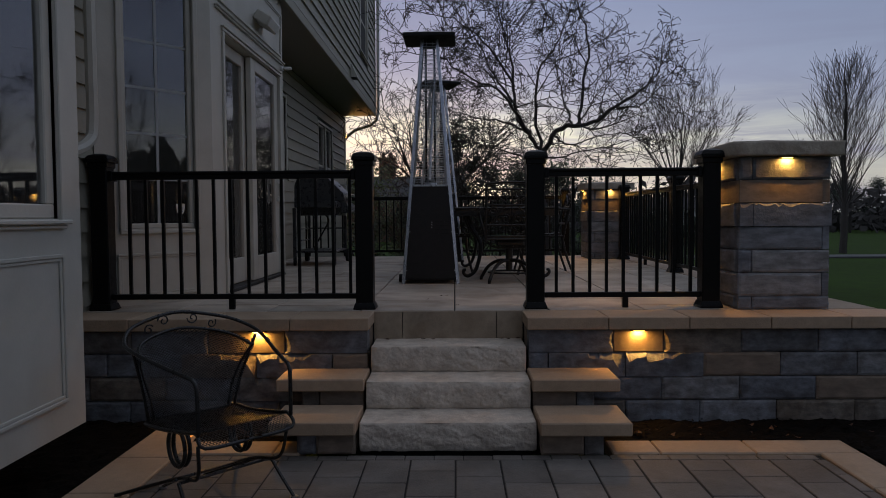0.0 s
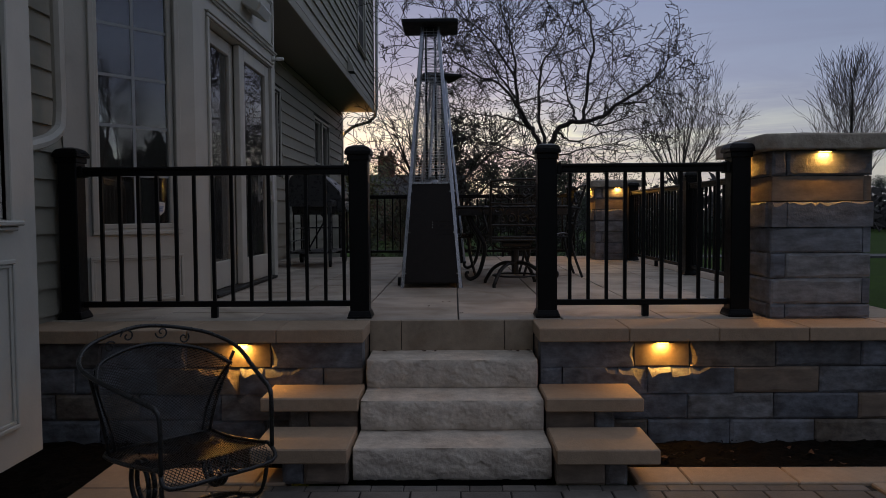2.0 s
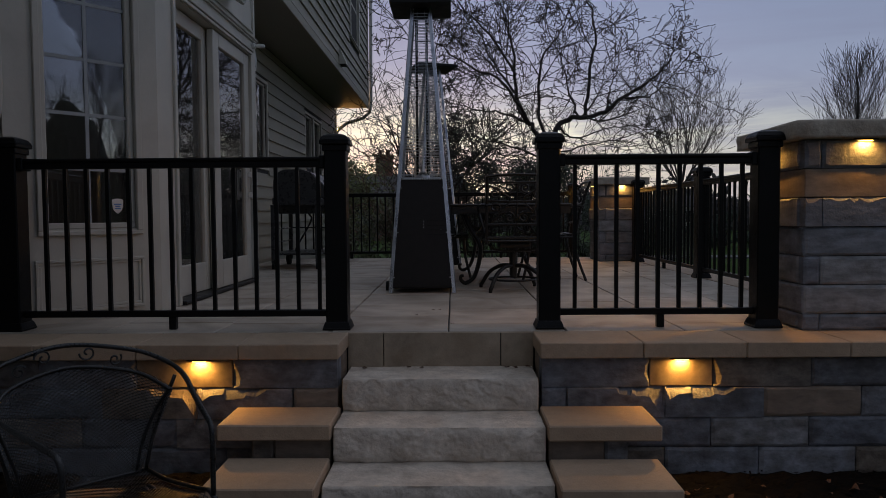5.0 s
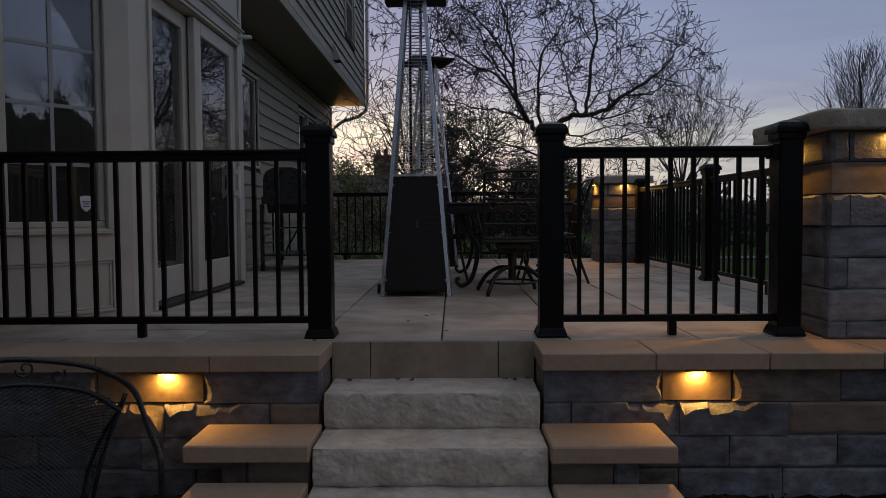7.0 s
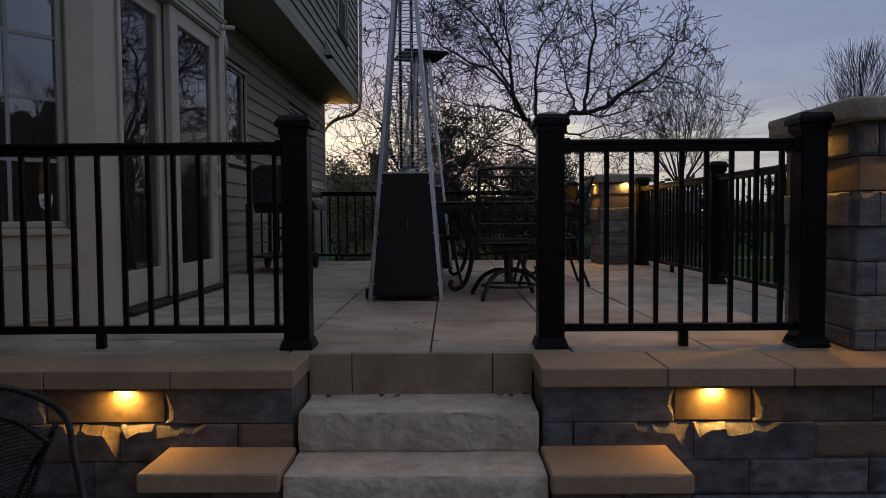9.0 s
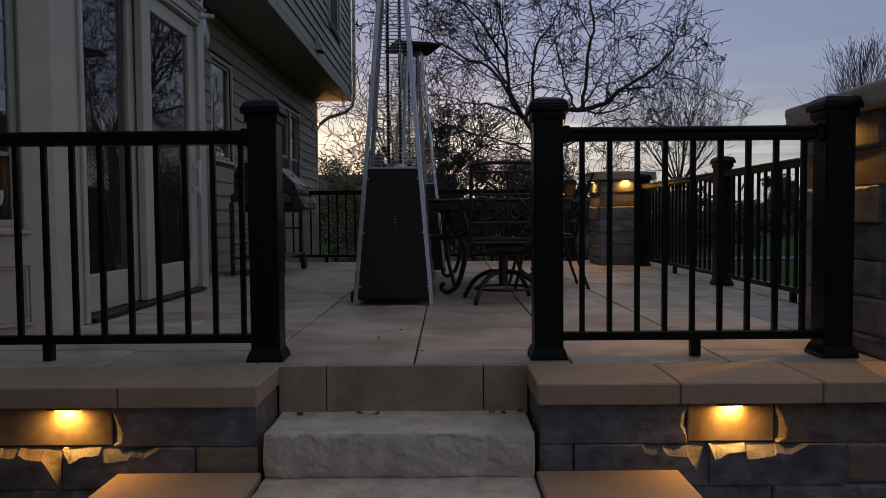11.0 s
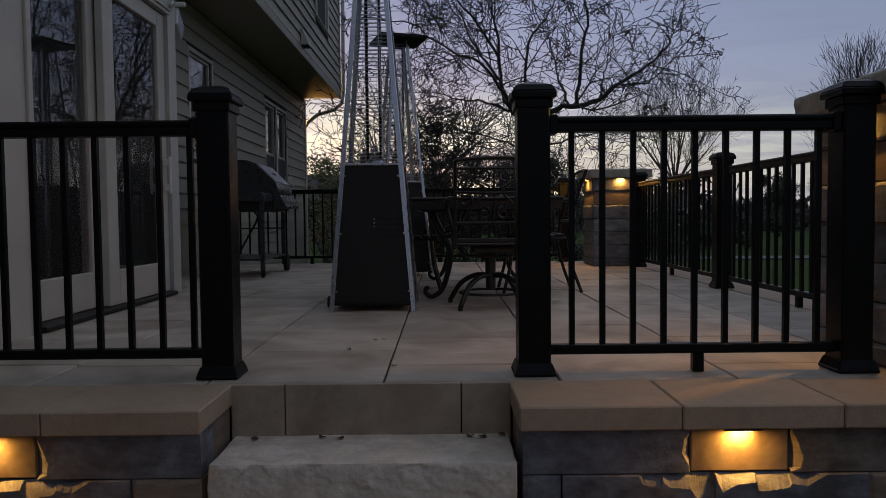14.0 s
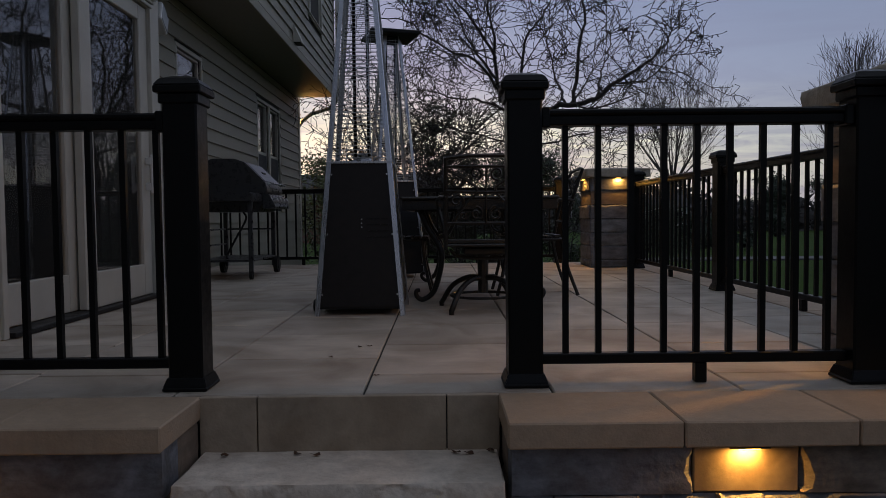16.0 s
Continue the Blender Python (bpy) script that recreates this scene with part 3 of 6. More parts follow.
# near bay, parallel to the walk; it hangs clear of the ground
NB0, NB1 = (-1.80, -2.6), (-1.80, 3.36)
wall_with_holes(NB0, NB1, .345, 4.6, .14, [(3.9, 5.760, 1.335, 3.3)], "trim", house)
window(NB0, NB1, 3.9, 5.760, 1.335, 3.3, "window_1", "large picture window in cream frame reflecting dusk sky", .065, casing=.052)
moulding_panel(NB0, NB1, 3.8, 5.789, .49, 1.175, house)
wall_with_holes((-1.803, 3.362), (-2.40, 3.362), .345, 4.6, .12, [], "trim", house)
part("bay_floor", box(-2.40, -1.945, -2.6, 3.235, .345, .40), "trim", house)
part("bay_roof", box(-2.40, -1.80, -2.6, 3.36, 4.6, 4.7), "trim", house)
part("foundation", box(-2.44, -2.40, -2.6, 4.60, -.05, .40), "core", house)
# recessed wall behind the downspout; its boards come with the other pieces
part("wall", box(-2.60, -2.395, 3.36, 4.62, .30, 4.6), "core", house)
# canted bay window
CB0, CB1 = (-2.36, 4.645), (-1.80, 5.313)
wall_with_holes(CB0, CB1, -.05, TOP_S, .14, [(.190, .719, 1.265, 2.95)], "trim", house)
window(CB0, CB1, .190, .719, 1.265, 2.95, "window_2", "tall bay window with white grilles between the panes", .035,
       muntin_rows=(1.611, 1.925, 2.240, 2.560), muntin_mid=True, casing=.036, sill=False)
moulding_panel(CB0, CB1, .135, .758, .79, 1.095, house)
# door wall
D0, D1 = (XD, 5.313), (XD, 7.60)
DO = (.297, 2.092, DECK - .02, 2.785)   # door opening along the wall
wall_with_holes(D0, D1, -.05, TOP_S, .14, [DO], "trim", house)
bm = box(.257, .297, -.018, 0, DECK, 2.785, .003)
box(2.092, 2.135, -.018, 0, DECK, 2.785, .003, bm)
box(.257, 2.135, -.020, 0, 2.789, 2.815, .004, bm)
box(.245, 2.147, -.030, 0, 2.818, 2.832, .004, bm)
box(.10, 2.277, -.020, 0, 2.925, 2.940, .004, bm)
box(.10, 2.281, -.032, 0, 2.942, 2.958, .005, bm)
p = part("door_casing", bm, "trim", house)
p.matrix_basis = along(D0, D1)
moulding_panel(D0, D1, .10, 2.20, 3.00, 3.44, house)
wall_with_holes((XD - .003, 7.603), (-2.50, 7.603), -.05, TOP_S, .12, [], "trim", house)

# lower siding wall with its windows, upper storey, soffit
W3, W4a, W4b = (9.75, 10.50, 1.985, 3.07), (13.02, 13.71, 1.50, 3.05), (13.80, 14.49, 1.50, 3.05)
S0, S1 = (XS - .02, 7.54), (XS - .02, YE + .12)
wall_with_holes(S0, S1, -.05, TOP_S, .16, [(w[0] - 7.54, w[1] - 7.54, w[2], w[3]) for w in (W3, W4a, W4b)], "core", house)
window(S0, S1, W3[0] - 7.54, W3[1] - 7.54, W3[2], W3[3], "window_3", "white framed window in the siding reflecting branches", .03, casing=.045, sill=False)
for nm, w in (("window_4", W4a), ("window_5", W4b)):
    window(S0, S1, w[0] - 7.54, w[1] - 7.54, w[2], w[3], nm, "double hung window with a dark lower sash", .035, mid_rail=2.29, casing=.044, sill=False, screen=True)
part("end_wall", box(-7.0, XS - .005, YE + .0, YE + .14, -.05, TOP_S), "tan_siding", house)
part("corner_board", box(XS - .10, XS + .012, YE + .02, YE + .16, .0, TOP_S - .004, .004), "trim", house)
part("ceiling", box(-2.75, XU - .004, 4.6, YE + .02, TOP_S, TOP_S + .03), "soffit", house)
part("fascia", box(XU - .03, XU + .012, 4.6, YE + .03, TOP_S - .015, TOP_S + .095, .005), "siding", house)
part("wall", box(XU - .20, XU - .022, 4.6, YE - .02, TOP_S + .03, 8.2), "core", house)
part("end_wall", box(-7.0, XU - .03, YE - .02, YE, TOP_S + .03, 8.2), "siding", house)
part("corner_board", box(XU - .10, XU + .018, YE + .0, YE + .04, TOP_S + .10, 8.2, .004), "trim", house)
part("end_wall", box(-7.0, XU - .03, 4.55, 4.6, TOP_S, 8.2), "siding", house)
part("roof", box(-7.4, XU + .35, 4.2, YE + .4, 8.2, 8.35), "roofing", house)
part("gutter", tube([(XU + .09, YE + .10, 8.15), (XU + .05, YE + .10, 3.75), (XU + .02, YE + .10, 3.50), (XU - .13, YE + .12, 3.38), (XS + .22, YE + .18, 3.29), (XS + .04, YE + .21, 3.16), (XS - .05, YE + .22, 3.02), (XS - .06, YE + .22, .1)], .036, 8), "white", house, "white downspout pipe")
# rooms behind the glass
part("room_back", box(-6.6, -6.5, -2.6, 16.0, -.1, 3.7), "interior", house)
for y0, y1, x1 in ((-2.6, 3.2, -1.95), (3.41, 7.59, -2.62), (5.36, 7.47, -1.96), (7.71, 16.0, -2.62)):
    x0 = -2.618 if y0 == 5.36 else -6.5
    part("room_floor", box(x0, x1, y0, y1, .60, .75), "interior", house)
    part("room_ceiling", box(x0, x1, y0, y1, 3.44, 3.46), "interior", house)
part("room_wall", box(-6.5, -2.62, 16.0, 16.09, -.1, 3.44), "interior", house)
part("room_end", box(-6.5, -2.0, -2.7, -2.6, -.1, 3.7), "interior", house)
part("partition", box(-6.5, -2.62, 3.30, 3.40, .752, 3.438), "interior", house)
part("partition", box(-6.5, -2.62, 7.60, 7.70, .752, 3.438), "interior", house)
part("downspout", tube(smooth_path([(-2.255, 4.42, 4.5), (-2.255, 4.42, 2.4), (-2.255, 4.42, 1.93), (-2.25, 4.34, 1.80), (-2.25, 4.10, 1.72), (-2.25, 3.60, 1.62), (-2.25, 3.42, 1.58)], 4), .036, 8), "trim", house, "painted downspout with an elbow")

# upper window
UW = (13.56, 14.62, 4.44, 5.9)
window((XU, 4.6), (XU, YE - .02), UW[0] - 4.6, UW[1] - 4.6, UW[2], UW[3], "window_6", "dark upper window with cream casing", .06, mid_rail=5.1, casing=.09)


# sliding door in the opening
def sliding_door():
    d = new("door_1")
    tagged(d, "cream sliding glass patio door with two tall panels", "door", kind="structure")
    d.matrix_basis = along(D0, D1)
    for s0, s1, y0, name in ((.302, 1.17, .075, "fixed_panel"), (1.120, 2.088, .012, "sliding_panel")):
        g0, g1 = (.415, 1.047) if name == "fixed_panel" else (1.258, 1.957)
        bm = box(s0, g0, y0, y0 + .05, DECK + .03, 2.775, .005)
        box(g1, s1, y0, y0 + .05, DECK + .03, 2.775, .005, bm)
        box(g0, g1, y0, y0 + .05, DECK + .03, .985, .005, bm)
        box(g0, g1, y0, y0 + .05, 2.67, 2.775, .005, bm)
        pn = part(name, bm, "trim", d)
        g = part("pane", box(g0 - .003, g1 + .003, y0 + .022, y0 + .026, .982, 2.673), "glass", pn)
        g.visible_shadow = False
        part("muntin", box(g0, g1, y0 + .034, y0 + .042, 1.298, 1.322), "grille", pn)
        for q in (1 / 3, 2 / 3):
            gx = g0 + (g1 - g0) * q
            part("muntin", box(gx - .008, gx + .008, y0 + .0345, y0 + .0415, .99, 2.67), "grille", pn)
        if name == "sliding_panel":
            h = box(2.005, 2.03, y0 - .04, y0, 1.50, 1.55, .004)
            box(2.005, 2.03, y0 - .04, y0, 1.68, 1.73, .004, h)
            box(2.005, 2.03, y0 - .055, y0 - .035, 1.48, 1.75, .006, h)
            part("door_handle", h, "white", pn)
    part("threshold", box(.297, 2.092, -.045, .13, DECK + .002, DECK + .028, .004), "hood", d, "dark metal threshold track")


sliding_door()


# ---------------------------------------------------------------- railings
POST_W, POST_TOP = .112, 1.707


def post_meshes():
    h = POST_TOP - DECK
    body = box(-POST_W / 2, POST_W / 2, -POST_W / 2, POST_W / 2, 0, h, .006)
    cap = box(-.076, .076, -.076, .076, h - .012, h + .012, .004)
    frustum(.150, .150, h + .012, .122, .122, h + .034, cap, .003)
    frustum(.118, .118, h + .034, .060, .060, h + .046, cap, .002)
    box(-.064, .064, -.064, .064, h - .045, h - .012, .004, cap)
    base = box(-.072, .072, -.072, .072, 0, .012, .003)
    frustum(.142, .142, .012, .118, .118, .044, base, .003)
    return [("post_body", body), ("post_cap", cap), ("post_base", base)]


def mesh_of(bm, mat, name):
    me = bpy.data.meshes.new(name)
    bm.to_mesh(me)
    bm.free()
    me.materials.append(M[mat])
    return me


POST = {n: mesh_of(b, "black", n) for n, b in post_meshes()}
BAL = mesh_of(box(-.0095, .0095, -.0095, .0095, .10, .852), "black", "baluster")
SPACING = .1105


def railing(a, b, label, posts=(0, 1), feet=(.5,), group="railings round the deck", shift=0.0, spacing=SPACING):
    """A railing between post centres a and b (x, y), with posts at the ends named in posts."""
    a, b = Vector(a), Vector(b)
    ln = (b - a).length
    d = (b - a) / ln
    r = thing("railing", (a.x, a.y, DECK), label, "railing", group, turn=math.degrees(math.atan2(d.y, d.x)))
    for k in posts:
        p = link_mesh("post", POST["post_body"], None, r)
        p.location.x = k * ln
        for n in ("post_cap", "post_base"):
            link_mesh(n, POST[n], None, p)
    x0, x1 = (POST_W / 2 if 0 in posts else 0), ln - (POST_W / 2 if 1 in posts else 0)
    bm = box(x0, x1, -.030, .030, .844, .876, .004)
    box(x0, x1, -.036, .036, .876, .896, .006, bm)
    part("top_rail", bm, "black", r)
    part("bottom_rail", box(x0, x1, -.020, .020, .066, .100, .004), "black", r)
    for f in feet:
        part("support_foot", box(f * ln - .019, f * ln + .019, -.017, .017, 0, .066, .003), "black", r)
    if 0 in posts or 1 in posts:
        for k, xx in ((0, x0), (1, x1)):
            if k in posts:
                s = 1 if k == 0 else -1
                part("bracket", box(min(xx, xx + s * .028), max(xx, xx + s * .028), -.042, .042, .836, .902, .004), "black", r)
    n = int((x1 - x0) / SPACING)
    first = (x0 + x1) / 2 - (n - 1) / 2 * spacing + shift
    for i in range(n):
        o = link_mesh("baluster", BAL, None, r)
        o.location.x = first + i * spacing
    return r


RY = 4.585
railing((-2.285, RY), (-.578, RY), "black aluminium railing panel with square balusters", shift=.040, feet=(.49,))
railing((.522, RY), (1.638, RY), "short black aluminium railing panel beside the stair", shift=.010, spacing=SPACING * .976, feet=(.52,))
SX = 2.297
railing((SX, 5.10), (SX, 7.485), "black aluminium side railing above the lawn", posts=(1,))
railing((SX, 7.541), (SX, 9.80), "black aluminium side railing near the far pillar", posts=(1,))
railing((-2.40, 10.82), (-.35, 10.82), "black aluminium far railing before the shrubs", posts=(1,))
railing((-.294, 10.82), (1.66, 10.82), "black aluminium far railing behind the table", posts=(1,))


# ---------------------------------------------------------------- trees and distance
class Twigs:
    """Gathers thin tapered bars into one mesh."""

    def __init__(self):
        self.v, self.f = [], []

    def bar(self, pts, rad, sides=4):
        start, up = len(self.v), None
        for i, p in enumerate(pts):
            d = (pts[min(i + 1, len(pts) - 1)] - pts[max(i - 1, 0)]).normalized()
            if up is None:
                up = d.orthogonal().normalized()
            up = up - d * up.dot(d)
            up = up.normalized() if up.length > 1e-5 else d.orthogonal().normalized()
            s = d.cross(up)
            for k in range(sides):
                a = 2 * math.pi * k / sides
                self.v.append(p + (up * math.cos(a) + s * math.sin(a)) * rad[i])
        for i in range(len(pts) - 1):
            for k in range(sides):
                a, b = start + i * sides + k, start + i * sides + (k + 1) % sides
                self.f.append((a, b, b + sides, a + sides))

    def quad(self, c, u, w):
        n = len(self.v)
        self.v += [c - u - w * .2, c - w, c + u, c + w]
        self.f.append((n, n + 1, n + 2, n + 3))

    def link(self, name, mat, parent, label=""):
        me = bpy.data.meshes.new(name)
        me.from_pydata([tuple(p) for p in self.v], [], self.f)
        return link_mesh(name, me, mat, parent, label)


def grow(tw, rnd, p, d, length, radius, level, spec):
    """One limb and, from its sides, the smaller ones."""
    n = spec["steps"][level]
    pts, rad = [p.copy()], [radius]
    arc = Vector((rnd.gauss(0, 1), rnd.gauss(0, 1), rnd.gauss(0, 1))) * spec.get("arc", 0)
    for i in range(n):
        d = (d + arc + Vector((rnd.gauss(0, 1), rnd.gauss(0, 1), rnd.gauss(0, 1))) * spec["wander"][level] + Vector((0, 0, spec["lift"][level]))).normalized()
        p = p + d * (length / n)
        pts.append(p.copy())
        rad.append(max(spec["thin"], radius * (1 - spec["taper"] * (i + 1) / n)))
    tw.bar(pts, rad, 6 if level == 0 else (5 if level == 1 else 3))
    if level + 1 >= len(spec["steps"]):
        if spec.get("bud"):
            tw.bar([p - d * .008, p + d * .012], [spec["bud"], spec["bud"] * .7], 4)
        return
    kids = spec["kids"][level]
    for k in range(kids):
        t = rnd.uniform(spec["bare"][level], 1.0) if k else 1.0
        i = min(int(t * n), n - 1)
        q = pts[i].lerp(pts[i + 1], t * n - i)
        axis = (pts[i + 1] - pts[i]).normalized()
        side = axis.orthogonal().normalized()
        side.rotate(Matrix.Rotation(rnd.uniform(0, 2 * math.pi), 3, axis))
        ang = radians(rnd.gauss(*spec["angle"][level]))
        nd = axis * math.cos(ang) + side * math.sin(ang)
        grow(tw, rnd, q, nd, length * rnd.uniform(*spec["ratio"][level]), max(spec["thin"], rad[i] * spec["slim"]), level + 1, spec)


CRAB = dict(steps=(9, 8, 7, 5, 4), kids=(6, 6, 5, 4), wander=(.17, .22, .25, .25, .24), lift=(.02, .03, .02, .02, .01), bare=(.12, .12, .12, .1),
            angle=((44, 14), (50, 16), (52, 18), (50, 18)), ratio=((.45, .8), (.4, .75), (.35, .65), (.3, .6)), slim=.62, taper=.70, thin=.0038)


def crab_tree(loc, seed, limbs, name="bare_tree", label="bare crab apple tree with tangled dark twigs", spec=CRAB, mat="bark", trunk=(1.75, .13)):
    rnd = random.Random(seed)
    t = thing(name, loc, label, "tree")
    tw = Twigs()
    h, r = trunk
    pts = [Vector((0, 0, -.1)), Vector((.03, .02, h * .35)), Vector((-.03, .0, h * .7)), Vector((0, 0, h))]
    tw.bar(pts, [r * 1.25, r, r * .92, r * .9], 10)
    tw.link("trunk", mat, t)
    cr = Twigs()
    for (dx, dy, dz), ln, rr in limbs:
        grow(cr, rnd, Vector((0, 0, h - .1 * rnd.random())), Vector((dx, dy, dz)).normalized(), ln, rr, 0, spec)
    cr.link("crown", mat, t)
    return t




TWIG = dict(CRAB, bud=.0085, steps=(9, 7, 5, 3), kids=(5, 4, 2), wander=(.06, .07, .08, .10), lift=(.012, .012, .01, .01), bare=(.10, .10, .1), arc=.065,
            angle=((46, 14), (52, 15), (58, 14)), ratio=((.45, .85), (.35, .65), (.16, .32)), slim=.66, thin=.0055)


def old_crab(loc, fork, seed):
    """The gnarled tree behind the table: a short leaning trunk and arching limbs, each thick with side twigs."""
    rnd = random.Random(seed)
    t = thing("bare_tree", loc, "gnarled bare crab apple with arching tangled dark limbs", "tree")
    tw = Twigs()
    tw.bar(smooth_path([(.10, 0, -.1), (.06, .0, fork * .4), (-.05, .05, fork * .75), (0, 0, fork)], 4), [.13 - .05 * i / 12 for i in range(13)], 10)
    tw.link("trunk", "bark", t)
    limbs = [
        ([(0, 0, -.1), (.35, -.1, .42), (.95, -.2, .47), (1.34, -.2, .78), (1.85, -.1, 1.10), (2.20, .1, 1.42), (2.38, .2, 1.68)], .072, 9),
        ([(.70, -.12, .46), (.80, .0, 1.33), (.90, .1, 2.03), (.76, .2, 2.65), (.55, .3, 3.4)], .046, 6),
        ([(0, 0, -.1), (-.25, .1, .33), (-.47, .2, .70), (-.51, .3, 1.60), (-.72, .3, 2.34), (-.9, .4, 3.2)], .062, 13),
        ([(-.50, .25, 1.25), (-1.0, .0, 1.95), (-1.54, -.2, 2.34), (-2.3, -.3, 2.55)], .036, 11),
        ([(-.25, .1, .33), (-.76, -.3, 1.01), (-1.31, -.5, 1.25), (-1.95, -.6, 1.64), (-2.6, -.6, 1.75)], .040, 13),
        ([(-.02, 0, .0), (-.06, .4, .8), (.0, .6, 1.56), (.3, .7, 2.03), (.58, .8, 2.6), (.7, .9, 3.2)], .046, 8),
        ([(-.25, .1, .33), (-.7, .5, .6), (-1.4, .8, .75), (-2.1, .9, 1.1)], .034, 10),
        ([(1.34, -.2, .78), (1.7, -.5, .75), (1.95, -.7, .95), (2.15, -.8, 1.2)], .026, 3),
        ([(.2, -.1, .25), (.6, .4, .15), (1.2, .6, .32), (1.9, .7, .40)], .03, 5),
        ([(.0, .0, -.2), (.5, -.4, -.1), (1.0, -.6, -.05), (1.5, -.7, .1)], .026, 4),
        ([(.0, .0, -.25), (-.5, .4, -.05), (-1.1, .6, .15), (-1.7, .7, .25)], .028, 11),
        ([(.55, -.15, .48), (.45, .3, 1.0), (.35, .5, 1.6), (.1, .6, 2.3)], .030, 8),
        ([(1.0, -.2, .48), (1.2, .1, 1.0), (1.35, .2, 1.4), (1.4, .3, 1.8)], .026, 4),
        ([(-.48, .25, .9), (-.9, .4, 1.5), (-1.2, .5, 2.2), (-1.7, .6, 2.9)], .034, 11),
    ]
    cr = Twigs()
    up = Vector((0, 0, fork))
    for path, r, twigs in limbs:
        pts = [p + up for p in smooth_path(path, 5)]
        n = len(pts)
        pts = [p + Vector((rnd.gauss(0, .018), rnd.gauss(0, .03), rnd.gauss(0, .018))) * (0 < i < n - 1) for i, p in enumerate(pts)]
        rad = [max(.0085, .72 * r * (1 - .84 * i / (n - 1))) for i in range(n)]
        cr.bar(pts, rad, 7)
        for k in range(twigs):
            i = int(rnd.uniform(.16, .98) * (n - 1))
            axis = (pts[min(i + 1, n - 1)] - pts[max(i - 1, 0)]).normalized()
            side = axis.orthogonal().normalized()
            side.rotate(Matrix.Rotation(rnd.uniform(0, 2 * math.pi), 3, axis))
            ang = radians(rnd.gauss(52, 14))
            grow(cr, rnd, pts[i], axis * math.cos(ang) + side * math.sin(ang), rnd.uniform(.60, 1.45) * (1.15 - .70 * i / n), max(.0075, rad[i] * .5), 0, TWIG)
        grow(cr, rnd, pts[-1], (pts[-1] - pts[-2]).normalized(), .3, .005, 0, TWIG)
    cr.link("crown", "bark", t)
    return t


old_crab((1.68, 13.9, 0), 2.60, 4)
crab_tree((-.6, 17.5, 0), 23, [((-.7, 0, .9), 2.4, .05), ((.5, 0, 1), 2.6, .05), ((.9, .1, .6), 2.3, .05), ((-.2, -.3, 1), 2.4, .05)], label="bare dark tree behind the far railing", trunk=(1.2, .10),
          spec=dict(TWIG, steps=(10, 8, 7, 5, 3), kids=(8, 6, 4, 2), wander=(.07, .07, .08, .08, .1), lift=(.02, .01, .01, .01, .01), bare=(.12, .12, .12, .1), angle=((44, 14), (50, 16), (52, 18), (55, 15)), ratio=((.5, .8), (.4, .7), (.3, .6), (.2, .4)), thin=.0062))

UP = dict(steps=(9, 6, 5, 4), kids=(14, 7, 5), wander=(.025, .035, .05, .06), lift=(.02, .06, .06, .04), bare=(.26, .2, .15),
          angle=((36, 9), (30, 9), (28, 10)), ratio=((.22, .40), (.35, .6), (.35, .6)), slim=.42, taper=.9, thin=.0052)
FAN = dict(UP, kids=(9, 5, 4))


def fan(count, spread, length, droop, radius=.055):
    """Limbs of a vase-shaped tree, the outer ones leaning more and shorter."""
    out = []
    for k in range(count):
        a, r = 2.4 * k, spread * math.sqrt((k + .5) / count)
        out.append(((r * math.cos(a), r * math.sin(a), 1), length - droop * r, radius))
    return out


crab_tree((9.95, 32.7, -.1), 5, fan(17, 1.10, 4.9, 1.65, .042), name="shade_tree", label="bare rounded shade tree beyond the lawn", spec=FAN, mat="bark_far", trunk=(2.6, .13))


def upright_tree(loc, seed, height, half, count):
    """A tall oval bare tree: a straight leader and many steep, fine limbs."""
    rnd = random.Random(seed)
    t = thing("shade_tree", loc, "tall bare upright tree with fine steep limbs on the lawn", "tree")
    tw = Twigs()
    lead = [Vector((rnd.gauss(0, .03), rnd.gauss(0, .03), height * k / 10 - .1)) for k in range(11)]
    tw.bar(lead, [.14 * (1 - .93 * k / 10) for k in range(11)], 8)
    tw.link("trunk", "bark_far", t)
    cr = Twigs()
    fine = dict(TWIG, bud=0, steps=(6, 5, 4), kids=(6, 3), wander=(.03, .04, .05), lift=(.05, .05, .03), arc=.02, angle=((24, 7), (26, 9)), ratio=((.28, .50), (.35, .6)), bare=(.15, .15), slim=.6, thin=.0050)
    for k in range(count):
        f = (k + .5) / count
        z0 = height * (.20 + .62 * f)
        a = 2.4 * k
        wide = half * math.sin(math.pi * (.38 + .56 * f)) ** .8 * rnd.uniform(.75, 1.0)
        up = (height - z0) * (.42 + .45 * f)
        d = Vector((math.cos(a) * wide, math.sin(a) * wide, up))
        grow(cr, rnd, Vector((0, 0, z0)), (d.normalized() + Vector((0, 0, -.16))).normalized(), d.length * .84, .021 * (1.15 - f), 0, fine)
    cr.link("crown", "bark_far", t)
    return t


upright_tree((14.15, 26.6, -.1), 8, 7.2, 1.34, 74)


